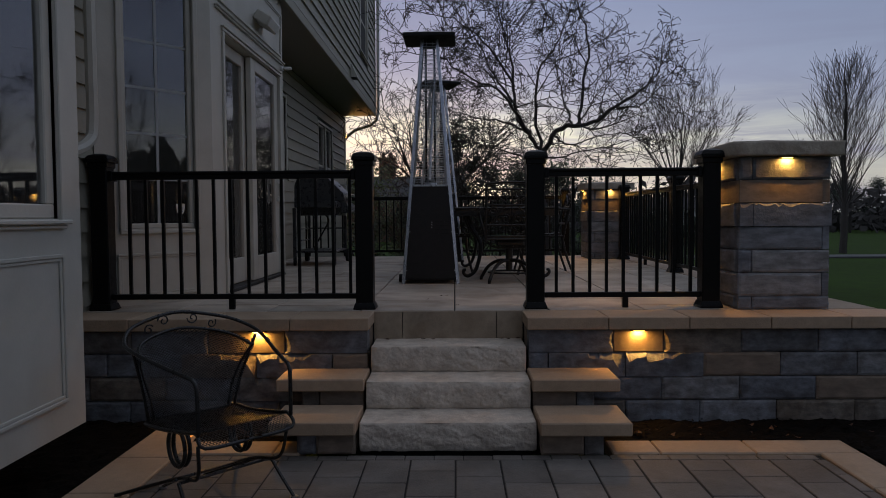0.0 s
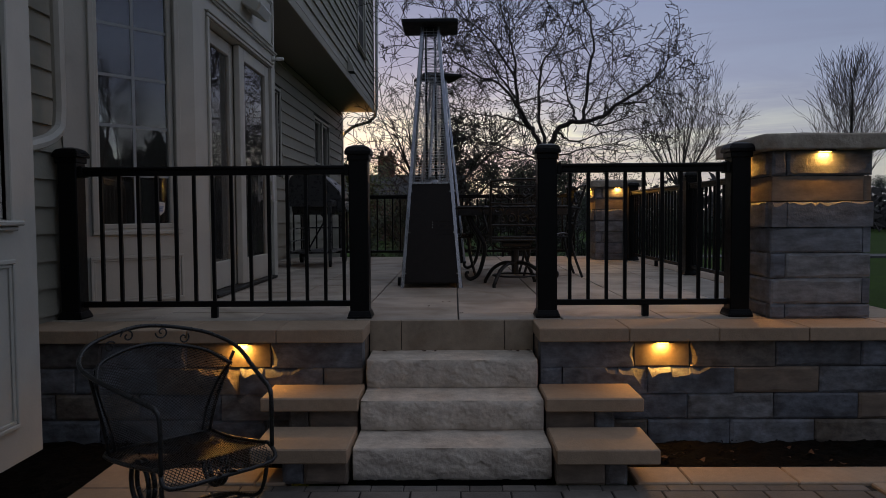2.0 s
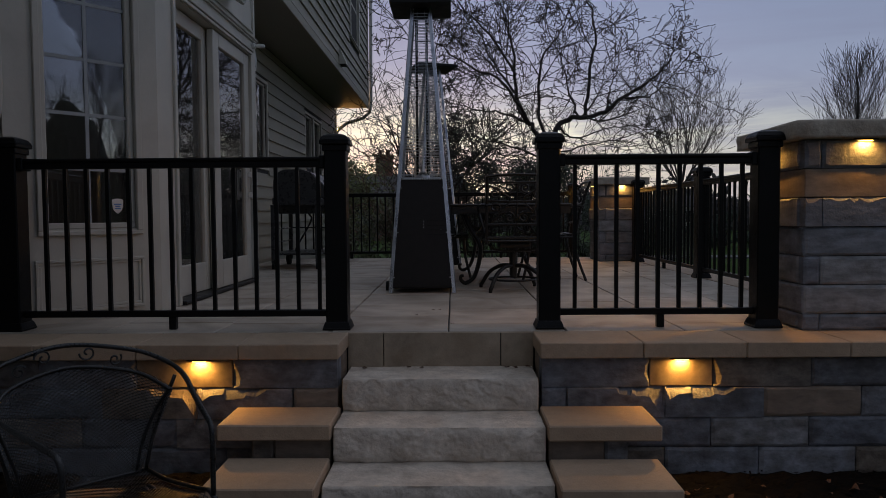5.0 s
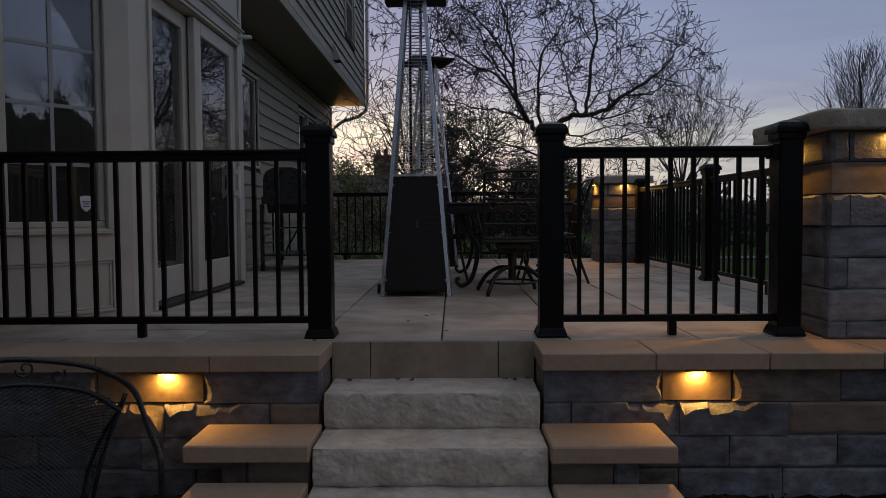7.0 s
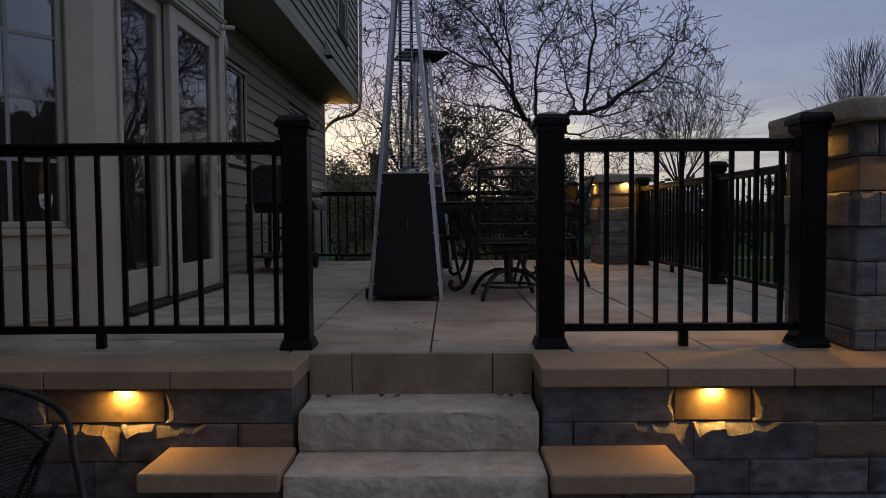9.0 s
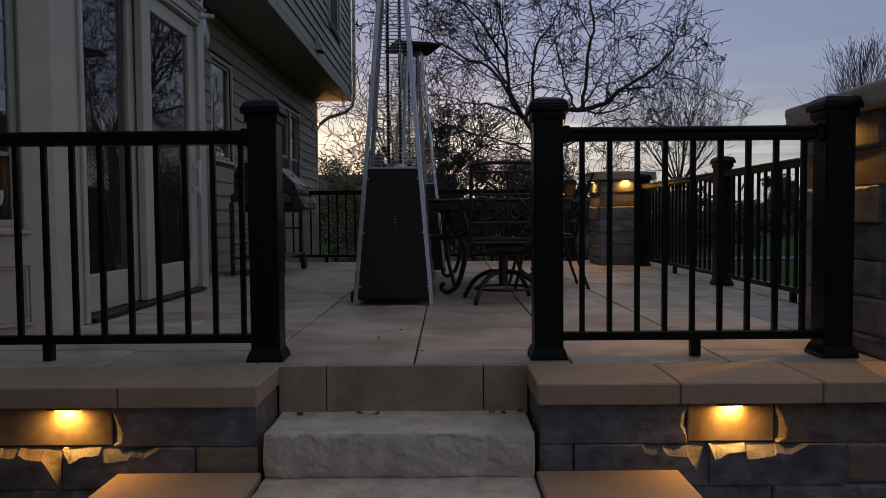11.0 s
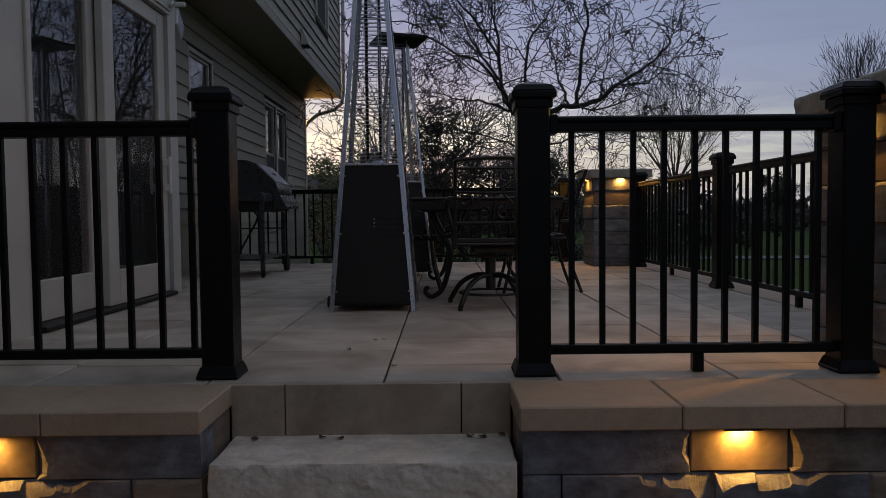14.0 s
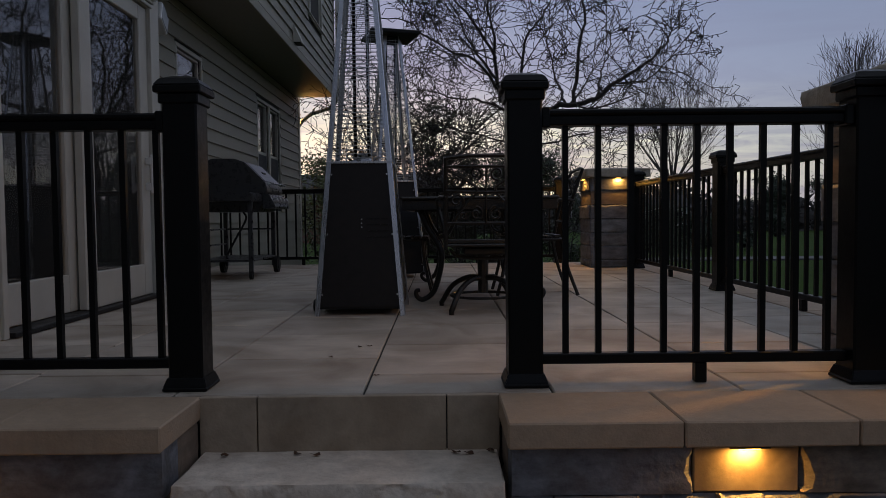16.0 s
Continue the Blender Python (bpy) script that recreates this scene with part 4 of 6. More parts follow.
def leafy(loc, size, seed, name="shrub", label="dark evergreen shrub", mat="leaf", count=2600, leaf=.05):
    rnd = random.Random(seed)
    t = thing(name, loc, label, "shrub")
    st, lf = Twigs(), Twigs()
    for k in range(9):
        a = rnd.uniform(0, 6.28)
        tip = Vector((math.cos(a) * size[0] * .4, math.sin(a) * size[1] * .4, size[2] * rnd.uniform(.55, .95)))
        st.bar([Vector((0, 0, -.05)), tip * .5 + Vector((rnd.uniform(-.1, .1), rnd.uniform(-.1, .1), .1)), tip], [.03, .02, .008], 4)
    clumps = [(Vector((rnd.gauss(0, .26) * size[0], rnd.gauss(0, .26) * size[1], size[2] * rnd.uniform(.12, .98))), rnd.uniform(.14, .30) * min(size)) for _ in range(26)]
    for _ in range(count):
        c, r = rnd.choice(clumps)
        p = c + Vector((rnd.gauss(0, .5), rnd.gauss(0, .5), rnd.gauss(0, .5))) * r
        if p.z < .02:
            continue
        u = Vector((rnd.gauss(0, 1), rnd.gauss(0, 1), rnd.gauss(0, .7))).normalized() * leaf * rnd.uniform(.6, 1.3)
        w = u.orthogonal().normalized() * leaf * .4
        lf.quad(p, u, w)
    st.link("stem", "bark", t)
    lf.link("foliage", mat, t)
    return t


leafy((-3.0, 22.0, 0), (2.3, 2.0, 2.9), 1, label="leafy olive green shrub beside the house corner", mat="green_leaf", count=5200, leaf=.06)
leafy((-1.0, 18.5, 0), (3.2, 1.6, 1.7), 2, label="low dark shrub beyond the railing", count=10000, leaf=.045)
leafy((.15, 19.5, 0), (.85, .9, 4.0), 3, name="evergreen_tree", label="narrow dark evergreen among bare twigs", mat="leaf", count=3000, leaf=.055)
leafy((1.6, 17.5, 0), (3.0, 1.6, 2.35), 4, label="low dark shrub beyond the railing", count=19000, leaf=.045)
leafy((4.4, 18.0, 0), (2.8, 1.8, 1.7), 6, label="low dark shrub at the lawn's edge", count=10000, leaf=.045)
leafy((11.3, 31.5, -.05), (6.0, 2.6, 1.25), 16, label="dark shrub mass beside the path", mat="needle", count=5000, leaf=.12)
leafy((40.0, 70.0, -.3), (11.0, 5.0, 4.5), 7, label="dark evergreen mass beyond the lawn", mat="needle", count=28000, leaf=.10)
leafy((29.5, 73.0, -.3), (10.0, 5.0, 2.7), 14, label="dark shrub mass beyond the lawn", mat="needle", count=18000, leaf=.10)
leafy((50.5, 66.0, -.3), (11.0, 5.0, 4.7), 15, label="dark evergreen mass beyond the lawn", mat="needle", count=26000, leaf=.10)
leafy((20.4, 46.0, -.1), (1.9, 1.9, 3.5), 9, name="evergreen_tree", label="small dark spruce across the lawn", mat="needle", count=8000, leaf=.12)


def twig_shrub(loc, seed, height, spread, stems):
    """A bare bush: many thin stems from the ground, forking upward."""
    rnd = random.Random(seed)
    t = thing("bare_shrub", loc, "bare twiggy bush in the bed beyond the railing", "shrub", "bare bushes")
    tw = Twigs()
    spec = dict(TWIG, kids=(6, 4, 2), lift=(.06, .05, .04, .03), thin=.0045)
    for _ in range(stems):
        a = rnd.uniform(0, 6.28)
        d = Vector((math.cos(a) * spread, math.sin(a) * spread, 1)).normalized()
        grow(tw, rnd, Vector((math.cos(a) * .15, math.sin(a) * .15, -.05)), d, height * rnd.uniform(.6, .9), .016, 0, spec)
    tw.link("crown", "bark", t)


twig_shrub((2.9, 16.8, 0), 41, 2.2, .55, 5)
twig_shrub((.9, 16.4, 0), 42, 2.6, .55, 19)
twig_shrub((-.9, 17.4, 0), 43, 2.8, .45, 11)
twig_shrub((4.6, 17.6, 0), 44, 1.9, .6, 4)


def far_woods():
    """A belt of distant bare woods round the place."""
    rnd = random.Random(77)
    tw = Twigs()
    for k in range(620):
        a = radians(-100 + 300 * k / 620 + rnd.uniform(-.4, .4))
        dist = rnd.uniform(62, 85)
        base = Vector((math.cos(a) * dist, math.sin(a) * dist, -.3))
        h = rnd.uniform(2.3, 4.3) * (1 + .35 * math.sin(a * 9) * math.sin(a * 23))
        tw.bar([base, base + Vector((rnd.uniform(-.2, .2), rnd.uniform(-.2, .2), h * .6)), base + Vector((rnd.uniform(-.4, .4), rnd.uniform(-.4, .4), h))], [.14, .09, .02], 3)
        for _ in range(44):
            p = base + Vector((rnd.gauss(0, 1.2), rnd.gauss(0, 1.2), rnd.uniform(.05, .95) * h))
            u = Vector((rnd.gauss(0, 1), rnd.gauss(0, 1), rnd.gauss(0, 1))).normalized() * rnd.uniform(.3, .9)
            tw.quad(p, u, u.orthogonal().normalized() * rnd.uniform(.12, .4))
    ob = tw.link("woods", "thicket", None, "belt of dark distant woods behind the lawn")
    tagged(ob, category="woods", kind="stuff")


far_woods()


def east_grove():
    """Hedge and bare trees beside the lawn to the east, seen in the window glass."""
    rnd = random.Random(12)
    tw = Twigs()

    def height(y):
        return 6.2 + 1.3 * math.sin(y * .55) + .8 * math.sin(y * 1.7) + .35 * math.sin(y * 4.3)
    # dense inner mass with a rounded, uneven top
    n, base = 240, len(tw.v)
    for k in range(n + 1):
        y = -34 + 58 * k / n
        h = height(y) - .25
        for x, z in ((33.4, -.1), (33.5, h * .8), (34.2, h), (35.0, h), (35.6, h * .8), (35.7, -.1)):
            tw.v.append(Vector((x + rnd.uniform(-.12, .12), y, z + rnd.uniform(-.2, .2) * (z > 0))))
    for k in range(n):
        for i in range(5):
            a = base + k * 6 + i
            tw.f.append((a, a + 1, a + 7, a + 6))
    for k in range(16000):
        y = rnd.uniform(-34, 24)
        p = Vector((rnd.uniform(33.0, 35.0), y, height(y) * math.sqrt(rnd.random())))
        u = Vector((rnd.gauss(0, 1), rnd.gauss(0, 1), rnd.gauss(0, 1))).normalized() * rnd.uniform(.07, .16)
        tw.quad(p, u, u.orthogonal().normalized() * rnd.uniform(.04, .09))
    tagged(tw.link("hedge", "needle", None, "tall dark hedge along the lawn"), category="hedge", kind="stuff")


east_grove()
crab_tree((29, -4, -.1), 31, [((-.1, .1, 1), 5.0, .10), ((.1, -.4, 1), 4.8, .09), ((.0, .45, 1), 4.6, .09), ((.1, .1, 1), 5.2, .08)], name="shade_tree", label="bare shade tree east of the lawn", spec=UP, mat="bark_far", trunk=(1.9, .13))
crab_tree((30, 3, -.1), 33, [((-.1, .1, 1), 4.6, .10), ((.1, -.4, 1), 4.4, .09), ((.0, .45, 1), 4.2, .09), ((.1, .1, 1), 4.9, .08)], name="shade_tree", label="bare shade tree east of the lawn", spec=UP, mat="bark_far", trunk=(1.9, .13))
tagged(part("path", box(6, 60, 23.3, 24.5, -.16, -.02, .01), "asphalt", None, "grey asphalt path across the lawn"), category="path", kind="structure")


def far_house(loc):
    """A house in the distance: brown walls, shingled gable roof, brick chimney with pots."""
    t = thing("far_house", loc, "distant dark house with a brick chimney among trees", "house")
    part("wall", box(-4.5, 4.5, -3, 3, -.2, 2.5, .02), "brick", t)
    bm = bmesh.new()
    a = [bm.verts.new(c) for c in ((-4.9, -3.4, 2.4), (-4.9, 3.4, 2.4), (-4.9, 0, 4.0))]
    b = [bm.verts.new((-v.co.x, v.co.y, v.co.z)) for v in a]
    bm.faces.new(a)
    bm.faces.new(b[::-1])
    for i in range(3):
        bm.faces.new((a[i], b[i], b[(i + 1) % 3], a[(i + 1) % 3]))
    bmesh.ops.recalc_face_normals(bm, faces=bm.faces[:])
    roof = part("roof", bm, "roofing", t)
    ch = box(-.50, .50, -.35, .35, 2.6, 5.05, .02)
    box(-.58, .58, -.43, .43, 5.05, 5.18, .01, ch)
    stack = part("chimney", ch, "brick", roof)
    for x in (-.25, .22):
        part("chimney_pot", tube([(x, 0, 5.18), (x, 0, 5.50)], [.13, .11], 10), "brick", roof)
    for x in (-3.0, -1.0, 1.2, 3.2):
        part("window", box(x - .45, x + .45, -3.05, -2.98, .8, 2.0, .02), "hood", t)


far_house((-4.2, 46, -.1))


def far_cottage(loc):
    """A small pale house far across the lawn."""
    t = thing("far_cottage", loc, "small pale distant house with dark windows", "house")
    part("wall", box(-1.7, 1.7, -1.5, 1.5, -.3, 2.0, .02), "white", t)
    bm = bmesh.new()
    a = [bm.verts.new(c) for c in ((-1.95, -1.8, 1.9), (-1.95, 1.8, 1.9), (-1.95, 0, 2.9))]
    b = [bm.verts.new((-v.co.x, v.co.y, v.co.z)) for v in a]
    bm.faces.new(a)
    bm.faces.new(b[::-1])
    for i in range(3):
        bm.faces.new((a[i], b[i], b[(i + 1) % 3], a[(i + 1) % 3]))
    bmesh.ops.recalc_face_normals(bm, faces=bm.faces[:])
    part("roof", bm, "roofing", t)
    for x in (-1.05, -.05, 1.0):
        part("window", box(x - .28, x + .28, -1.54, -1.49, .75, 1.65, .01), "hood", t)


far_cottage((17.0, 58.0, -.1))


# ---------------------------------------------------------------- stair
def hewn_slab(w, d, h, seed):
    """A split limestone step: flat sawn top and a hewn front with a broken edge."""
    bm = bmesh.new()
    nx, nz = 150, 24
    off = Vector((seed * 3.1, seed * 1.7, 0))

    def facets(x, z, size):
        """Split planes of uneven tilt, like broken stone."""
        q = Vector(((x + z * .9) / size, (z * 1.25 - x * .35) / size, seed * 2.3))
        c = noise.voronoi(q)[1][0]
        tilt = noise.noise_vector(c * 5.7)
        return tilt.x * (q.x - c.x) + tilt.y * (q.y - c.y) + .35 * tilt.z
    front = []
    for j in range(nz + 1):
        row = []
        for i in range(nx + 1):
            x, z = (i / nx - .5) * w, j / nz * h
            big = noise.noise(Vector((x * 6 + z * 5, z * 7, 0)) + off)
            wob = .012 * noise.noise(Vector((x * 30, z * 30, 2)) + off)
            facet = facets(x + wob, z - wob, .075) + .45 * facets(x - wob, z + wob, .028)
            fine = noise.fractal(Vector((x * 60, z * 70, 9)) + off, 1.0, 2.0, 3)
            bulge = .012 * (1 - abs(2 * j / nz - 1) ** 3)
            y = -bulge - .010 * big - .013 * facet - .0022 * fine + .008
            if j == nz:
                y = .010 + .007 * noise.noise(Vector((x * 9, 5, 0)) + off) + .003 * fine
            if j == 0:
                y += .010 * abs(noise.noise(Vector((x * 20, 8, 0)) + off))
            if i in (0, nx):
                y += .022
                x -= .008 * (1 if i else -1)
            row.append(bm.verts.new((x, y, z)))
        front.append(row)
    for j in range(nz):
        for i in range(nx):
            bm.faces.new((front[j][i], front[j][i + 1], front[j + 1][i + 1], front[j + 1][i]))
    my = 6
    top = [front[nz]]
    for k in range(1, my + 1):
        top.append([bm.verts.new((v.co.x, .016 + (d - .016) * k / my, h + .003 * noise.noise(Vector((v.co.x * 8, k * .9, 7)) + off))) for v in front[nz]])
    for a, b in zip(top, top[1:]):
        for i in range(nx):
            bm.faces.new((a[i], a[i + 1], b[i + 1], b[i]))
    for i in range(nx):
        bm.edges.get((front[nz][i], front[nz][i + 1])).smooth = False
    bl, br = bm.verts.new((-w / 2, d, 0)), bm.verts.new((w / 2, d, 0))
    bm.faces.new([*[front[j][0] for j in range(nz, -1, -1)], bl, *[top[k][0] for k in range(my, 0, -1)]])
    bm.faces.new([*[front[j][nx] for j in range(nz + 1)], *[top[k][nx] for k in range(1, my + 1)], br])
    bmesh.ops.recalc_face_normals(bm, faces=bm.faces[:])
    return bm


stair = thing("stair", (0, 0, 0), "stair of three rough split limestone slabs", "stair", kind="structure")
for k, (y, z, w, xc) in enumerate(((4.150, .4155, .926, -.038), (3.880, .2655, .926, -.038), (3.600, .1155, .930, -.038))):
    s = part("step_slab", hewn_slab(w, .30 if k else .31, .149, 3 + k), "limestone", stair, smooth=True)
    s.location = (xc, y, z)
part("stair_core", box(-.50, .41, 3.72, 4.44, -.02, .10), "core", stair)
for x0, x1 in ((ST_L + .004, -.331), (-.327, .261), (.265, ST_R - .004)):
    part("riser_slab", box(x0, x1, 4.446, 4.468, .54, DECK - .003, .002), "riser", stair, "tan slab facing the top riser")


def cheek(x0, x1, y0, y1, z, inner):
    t = thing("cheek_block", ((x0 + x1) / 2, (y0 + y1) / 2, GROUND), "tan capped stone block flanking the stair", "stone block", "blocks beside the stair")
    w, d, h = (x1 - x0) / 2, (y1 - y0) / 2, z - GROUND
    part("capstone", box(-w, w, -d, d, h - .068, h, .006), "cap", t)
    i0, i1 = (-w + .01, w - .13) if inner > 0 else (-w + .13, w - .01)
    part("stone", placed(rough_block(i1 - i0 - .10, .20, h - .072, int(z * 99) + inner, .006, 5, 2), Matrix.Translation((i0 if inner > 0 else i0 + .10, -d + .07, 0))), "tanstone", t)
    part("stone", placed(rough_block(.096, .20, h - .072, int(z * 77) + inner, .005, 3, 2), Matrix.Translation((i1 - .096 if inner > 0 else i0, -d + .07, 0))), "stone", t)
    return t


cheek(.425, .905, 3.832, 4.155, .437, 1)
cheek(.427, .886, 3.475, 3.826, .298, 1)
cheek(-.993, -.504, 3.856, 4.155, .437, -1)
cheek(-.945, -.506, 3.49, 3.85, .298, -1)


# ---------------------------------------------------------------- stone pillars
def pillar(x, y, deep=1.0):
    """Square stone pillar whose front, left corner stands at x, y."""
    W = .565
    t = thing("stone_pillar", (x + W / 2, y + W / 2, DECK), "square pillar of grey and brown stone with a hewn cap", "pillar", "stone pillars")
    t.matrix_basis = Matrix.Translation((x + W / 2, y + W * deep / 2, DECK)) @ Matrix.Diagonal((1, deep, 1, 1))
    h = W / 2
    part("pillar_core", box(-h + .03, h - .03, -h + .03, h - .03, 0, .94), "core", t)
    zs = [0, .082, .229, .372, .518, .664, .808, .951]
    for j, (z0, z1) in enumerate(zip(zs, zs[1:])):
        mat = "tanstone" if j == 5 else "greystone"
        for q in range(4):
            m = pose(0, 0, 0, 0, 0, 90 * q)
            full = (j + q) % 2 == 0
            a0, a1 = (-h, h - .046) if not full else (-h, h)
            cuts = [a0 + .0, a1] if j != 0 else [a0, a0 + .1, a1]
            if q in (0, 3) and j in (0, 2, 4, 6):
                cuts = [a0, a0 + .085, a1] if q == 0 else [a0, a1]
            for c0, c1 in zip(cuts, cuts[1:]):
                if j == 4:
                    jr = random.Random(int(x * 100 + q * 7 + c0 * 50))
                    edge = [(.012 + .024 * k, jr.choice((.004, .010, .014, .018, .026))) for k in range(int((c1 - c0 - .03) / .024))]
                    bm = chipped_block(c1 - c0 - .004, z1 - z0 - .004, edge, .016, .05)
                    bmesh.ops.translate(bm, verts=bm.verts[:], vec=(0, -.010, 0))
                elif j == 5:
                    bm = box(0, c1 - c0 - .004, .003 if full else 0, .05, 0, z1 - z0 - .004, .003)
                else:
                    bm = rough_block(c1 - c0 - .004, .05 if not full else .045, z1 - z0 - .004, x * 100 + j * 17 + q * 5 + c0, .006 if j == 6 else .004, (12 if j == 6 else 6) if c1 - c0 > .2 else 2, 3)
                placed(bm, m @ Matrix.Translation((c0 + .002, -h, z0 + .002)))
                part("stone", bm, mat, t)
    bm = box(-.345, .335, -.338, .338, .953, 1.052, 0)
    bmesh.ops.subdivide_edges(bm, edges=bm.edges[:], cuts=7, use_grid_fill=True)
    for v in bm.verts:
        side = abs(v.co.x) > .33 or abs(v.co.y) > .33
        n = noise.fractal(v.co * 9 + Vector((x, y, 0)), 1.0, 2.0, 3)
        if side and .96 < v.co.z < 1.04:
            v.co.xy *= 1 + .025 * n
        elif v.co.z > 1.04:
            if side:
                v.co.xy *= .985
                v.co.z -= .018 + .012 * n
            else:
                v.co.z += .006 * n
    part("capstone", bm, "capstone", t, "thick hewn limestone cap", True)
    return t


PX, PY = 1.772, 4.44
FX, FY = 1.835, 9.885
pillar(PX, PY, 1.15)
pillar(FX, FY)


# ---------------------------------------------------------------- small bar lights under the caps
def bar_light(loc, turn, power, out=-.020):
    t = thing("wall_light", loc, "small dark bar light glowing warm under the cap", "wall light", "hardscape lights", turn=turn)
    part("fixture", box(-.056, .056, -.034, .0, .001, .010, .002), "hood", t)
    part("lens", box(-.030, .030, -.028, -.006, -.0035, .0005, .0012), "lens", t, "glowing warm lens")
    d = bpy.data.lights.new("warm_lamp", "AREA")
    d.shape, d.size, d.size_y, d.energy, d.color = "RECTANGLE", .05, .008, power, (1.0, .47, .085)
    ob = new("warm_lamp", d)
    ob.parent = t
    ob.matrix_basis = look((0, -.015, -.006), (0, out, -.2))
    return t


bar_light((1.084, WALL_Y + .008, .655), 0, 2.0)
bar_light((-1.165, WALL_Y + .008, .655), 0, 2.0)
bar_light((PX + .285, PY - .006, DECK + .942), 0, 1.7, -.020)
bar_light((PX - .006, PY + .32, DECK + .942), -90, 5.2, -.32)
bar_light((FX + .285, FY - .006, DECK + .942), 0, 1.6, -.020)
bar_light((FX - .006, FY + .285, DECK + .942), -90, 3.6, -.20)


# ---------------------------------------------------------------- patio heaters
def patio_heater(loc, turn, tall=1.0):
    t = thing("patio_heater", loc, "tall pyramid patio heater with steel legs and black base", "patio heater", "pyramid heaters", turn=turn)
    B, T, H, K = .257, .080, 2.178 * tall, .866 * tall      # half width at foot and top, leg height, top of the black base

    def half(z):
        return B + (T - B) * z / H
    for sx, sy in ((-1, -1), (1, -1), (1, 1), (-1, 1)):
        bm = bmesh.new()
        ring = []
        for z in (0, H):
            a = half(z)
            ring.append([bm.verts.new((sx * (a - p), sy * (a - q), z)) for p, q in ((0, .006), (.004, .001), (.029, 0), (.029, .005), (.005, .005), (.005, .029), (0, .029))])
        n = len(ring[0])
        for i in range(n):
            bm.faces.new((ring[0][i], ring[0][(i + 1) % n], ring[1][(i + 1) % n], ring[1][i]))
        bm.faces.new(ring[0])
        bm.faces.new(ring[1][::-1])
        bmesh.ops.recalc_face_normals(bm, faces=bm.faces[:])
        part("leg", bm, "steel", t, "brushed steel corner leg")
    for q in range(4):
        bm = bmesh.new()
        a, b = half(.05) - .012, half(K) - .012
        v = [bm.verts.new(c) for c in ((-a + .012, -a, .05), (a - .012, -a, .05), (b - .010, -b, K), (-b + .010, -b, K))]
        w = [bm.verts.new((p.co.x, p.co.y + .006, p.co.z)) for p in v]
        bm.faces.new(v)
        bm.faces.new(w[::-1])
        for i in range(4):
            bm.faces.new((v[i], w[i], w[(i + 1) % 4], v[(i + 1) % 4]))
        bmesh.ops.recalc_face_normals(bm, faces=bm.faces[:])
        placed(bm, pose(0, 0, 0, 0, 0, 90 * q))
        pn = part("base_panel", bm, "panel", t, "black sheet metal panel")
        if q == 0:
            for zz in (.12, .46, .80):
                for s in (-1, 1):
                    a = half(zz)
                    scr = placed(tube([(0, 0, 0), (0, -.003, 0)], .006, 8), Matrix.Translation((s * (a - .035), -a + .009, zz)))
                    part("screw", scr, "steel", pn)
            for i in range(3):
                part("indicator_hole", placed(tube([(0, 0, 0), (0, -.002, 0)], .004, 8), Matrix.Translation((.012, -half(.52) + .010, .50 + i * .022))), "wire", pn)
            for i in range(4):
                for j in range(3):
                    zz = .44 + i * .035
                    part("vent_slot", box(.04 + j * .045, .075 + j * .045, -half(zz) + .009, -half(zz) + .0115, zz, zz + .006), "hood", pn)
    part("base_pan", box(-half(.04) + .02, half(.04) - .02, -half(.04) + .02, half(.04) - .02, .035, .055, .002), "hood", t)
    part("deck_plate", box(-half(K), half(K), -half(K), half(K), K - .004, K + .010, .002), "steel", t)
    # guard: thin square hoops up the height, and two upright bars a side
    z = K + .03
    while z < H - .03:
        a = half(z) - .014
        part("guard_hoop", tube([(-a, -a, z), (a, -a, z), (a, a, z), (-a, a, z), (-a, -a, z)], .0022, 4, None, False), "wire", t)
        z += .0235
    for q in range(4):
        for u in (-.42, .42):
            a, b = half(K) - .014, half(H) - .014
            part("guard_bar", placed(tube([(u * a, -a, K), (u * b, -b, H)], .002, 4), pose(0, 0, 0, 0, 0, 90 * q)), "wire", t)
    gl = part("glass_tube", tube([(0, 0, K + .01), (0, 0, H - .04)], .050, 20, None, False), "tube_glass", t, "clear glass flame tube", True)
    gl.visible_shadow = False
    part("burner", tube([(0, 0, K), (0, 0, K + .03), (0, 0, K + .06)], [.06, .058, .02], 16), "steel", t)
    bm = box(-T + .012, T - .012, -T + .012, T - .012, H - .055, H - .02, .003)
    box(-T + .004, T - .004, -T + .004, T - .004, H - .012, H, .002, bm)
    part("top_collar", bm, "hood", t)
    bm = bmesh.new()
    frustum(.462, .462, H, .462, .462, H + .028, bm, .004)
    frustum(.455, .455, H + .028, .16, .16, H + .070, bm)
    part("hood", bm, "hood", t, "flat square black heat reflector")
    for s in (-1, 1):
        part("wheel", placed(tube([(-.012, 0, 0), (.012, 0, 0)], .035, 16), Matrix.Translation((-.282, s * .02 - .02, .036))), "rubber", t)
    return t


patio_heater((-.210, 6.54, DECK), 0)
patio_heater((-.20, 9.06, DECK), 18, 1.02)


# ---------------------------------------------------------------- spring lounge chair of black iron
def mirror_path(half):
    return [*half, *[(-x, y, z) for x, y, z in half[-2::-1]]]


def lattice(name, rows, cols, point, parent, mat="iron", r=.0017):
    """Expanded-metal mesh: crossing diagonals over a surface point(u, v)."""
    tw = Twigs()
    for sgn in (1, -1):
        for k in range(-rows, cols + rows + 1):
            pts = []
            for j in range(rows + 1):
                i = k + sgn * j
                if 0 <= i <= cols:
                    pts.append(Vector(point(i / cols, j / rows)))
            if len(pts) > 1:
                tw.bar(pts, [r] * len(pts), 3)
    return tw.link(name, mat, parent, "black expanded metal mesh")


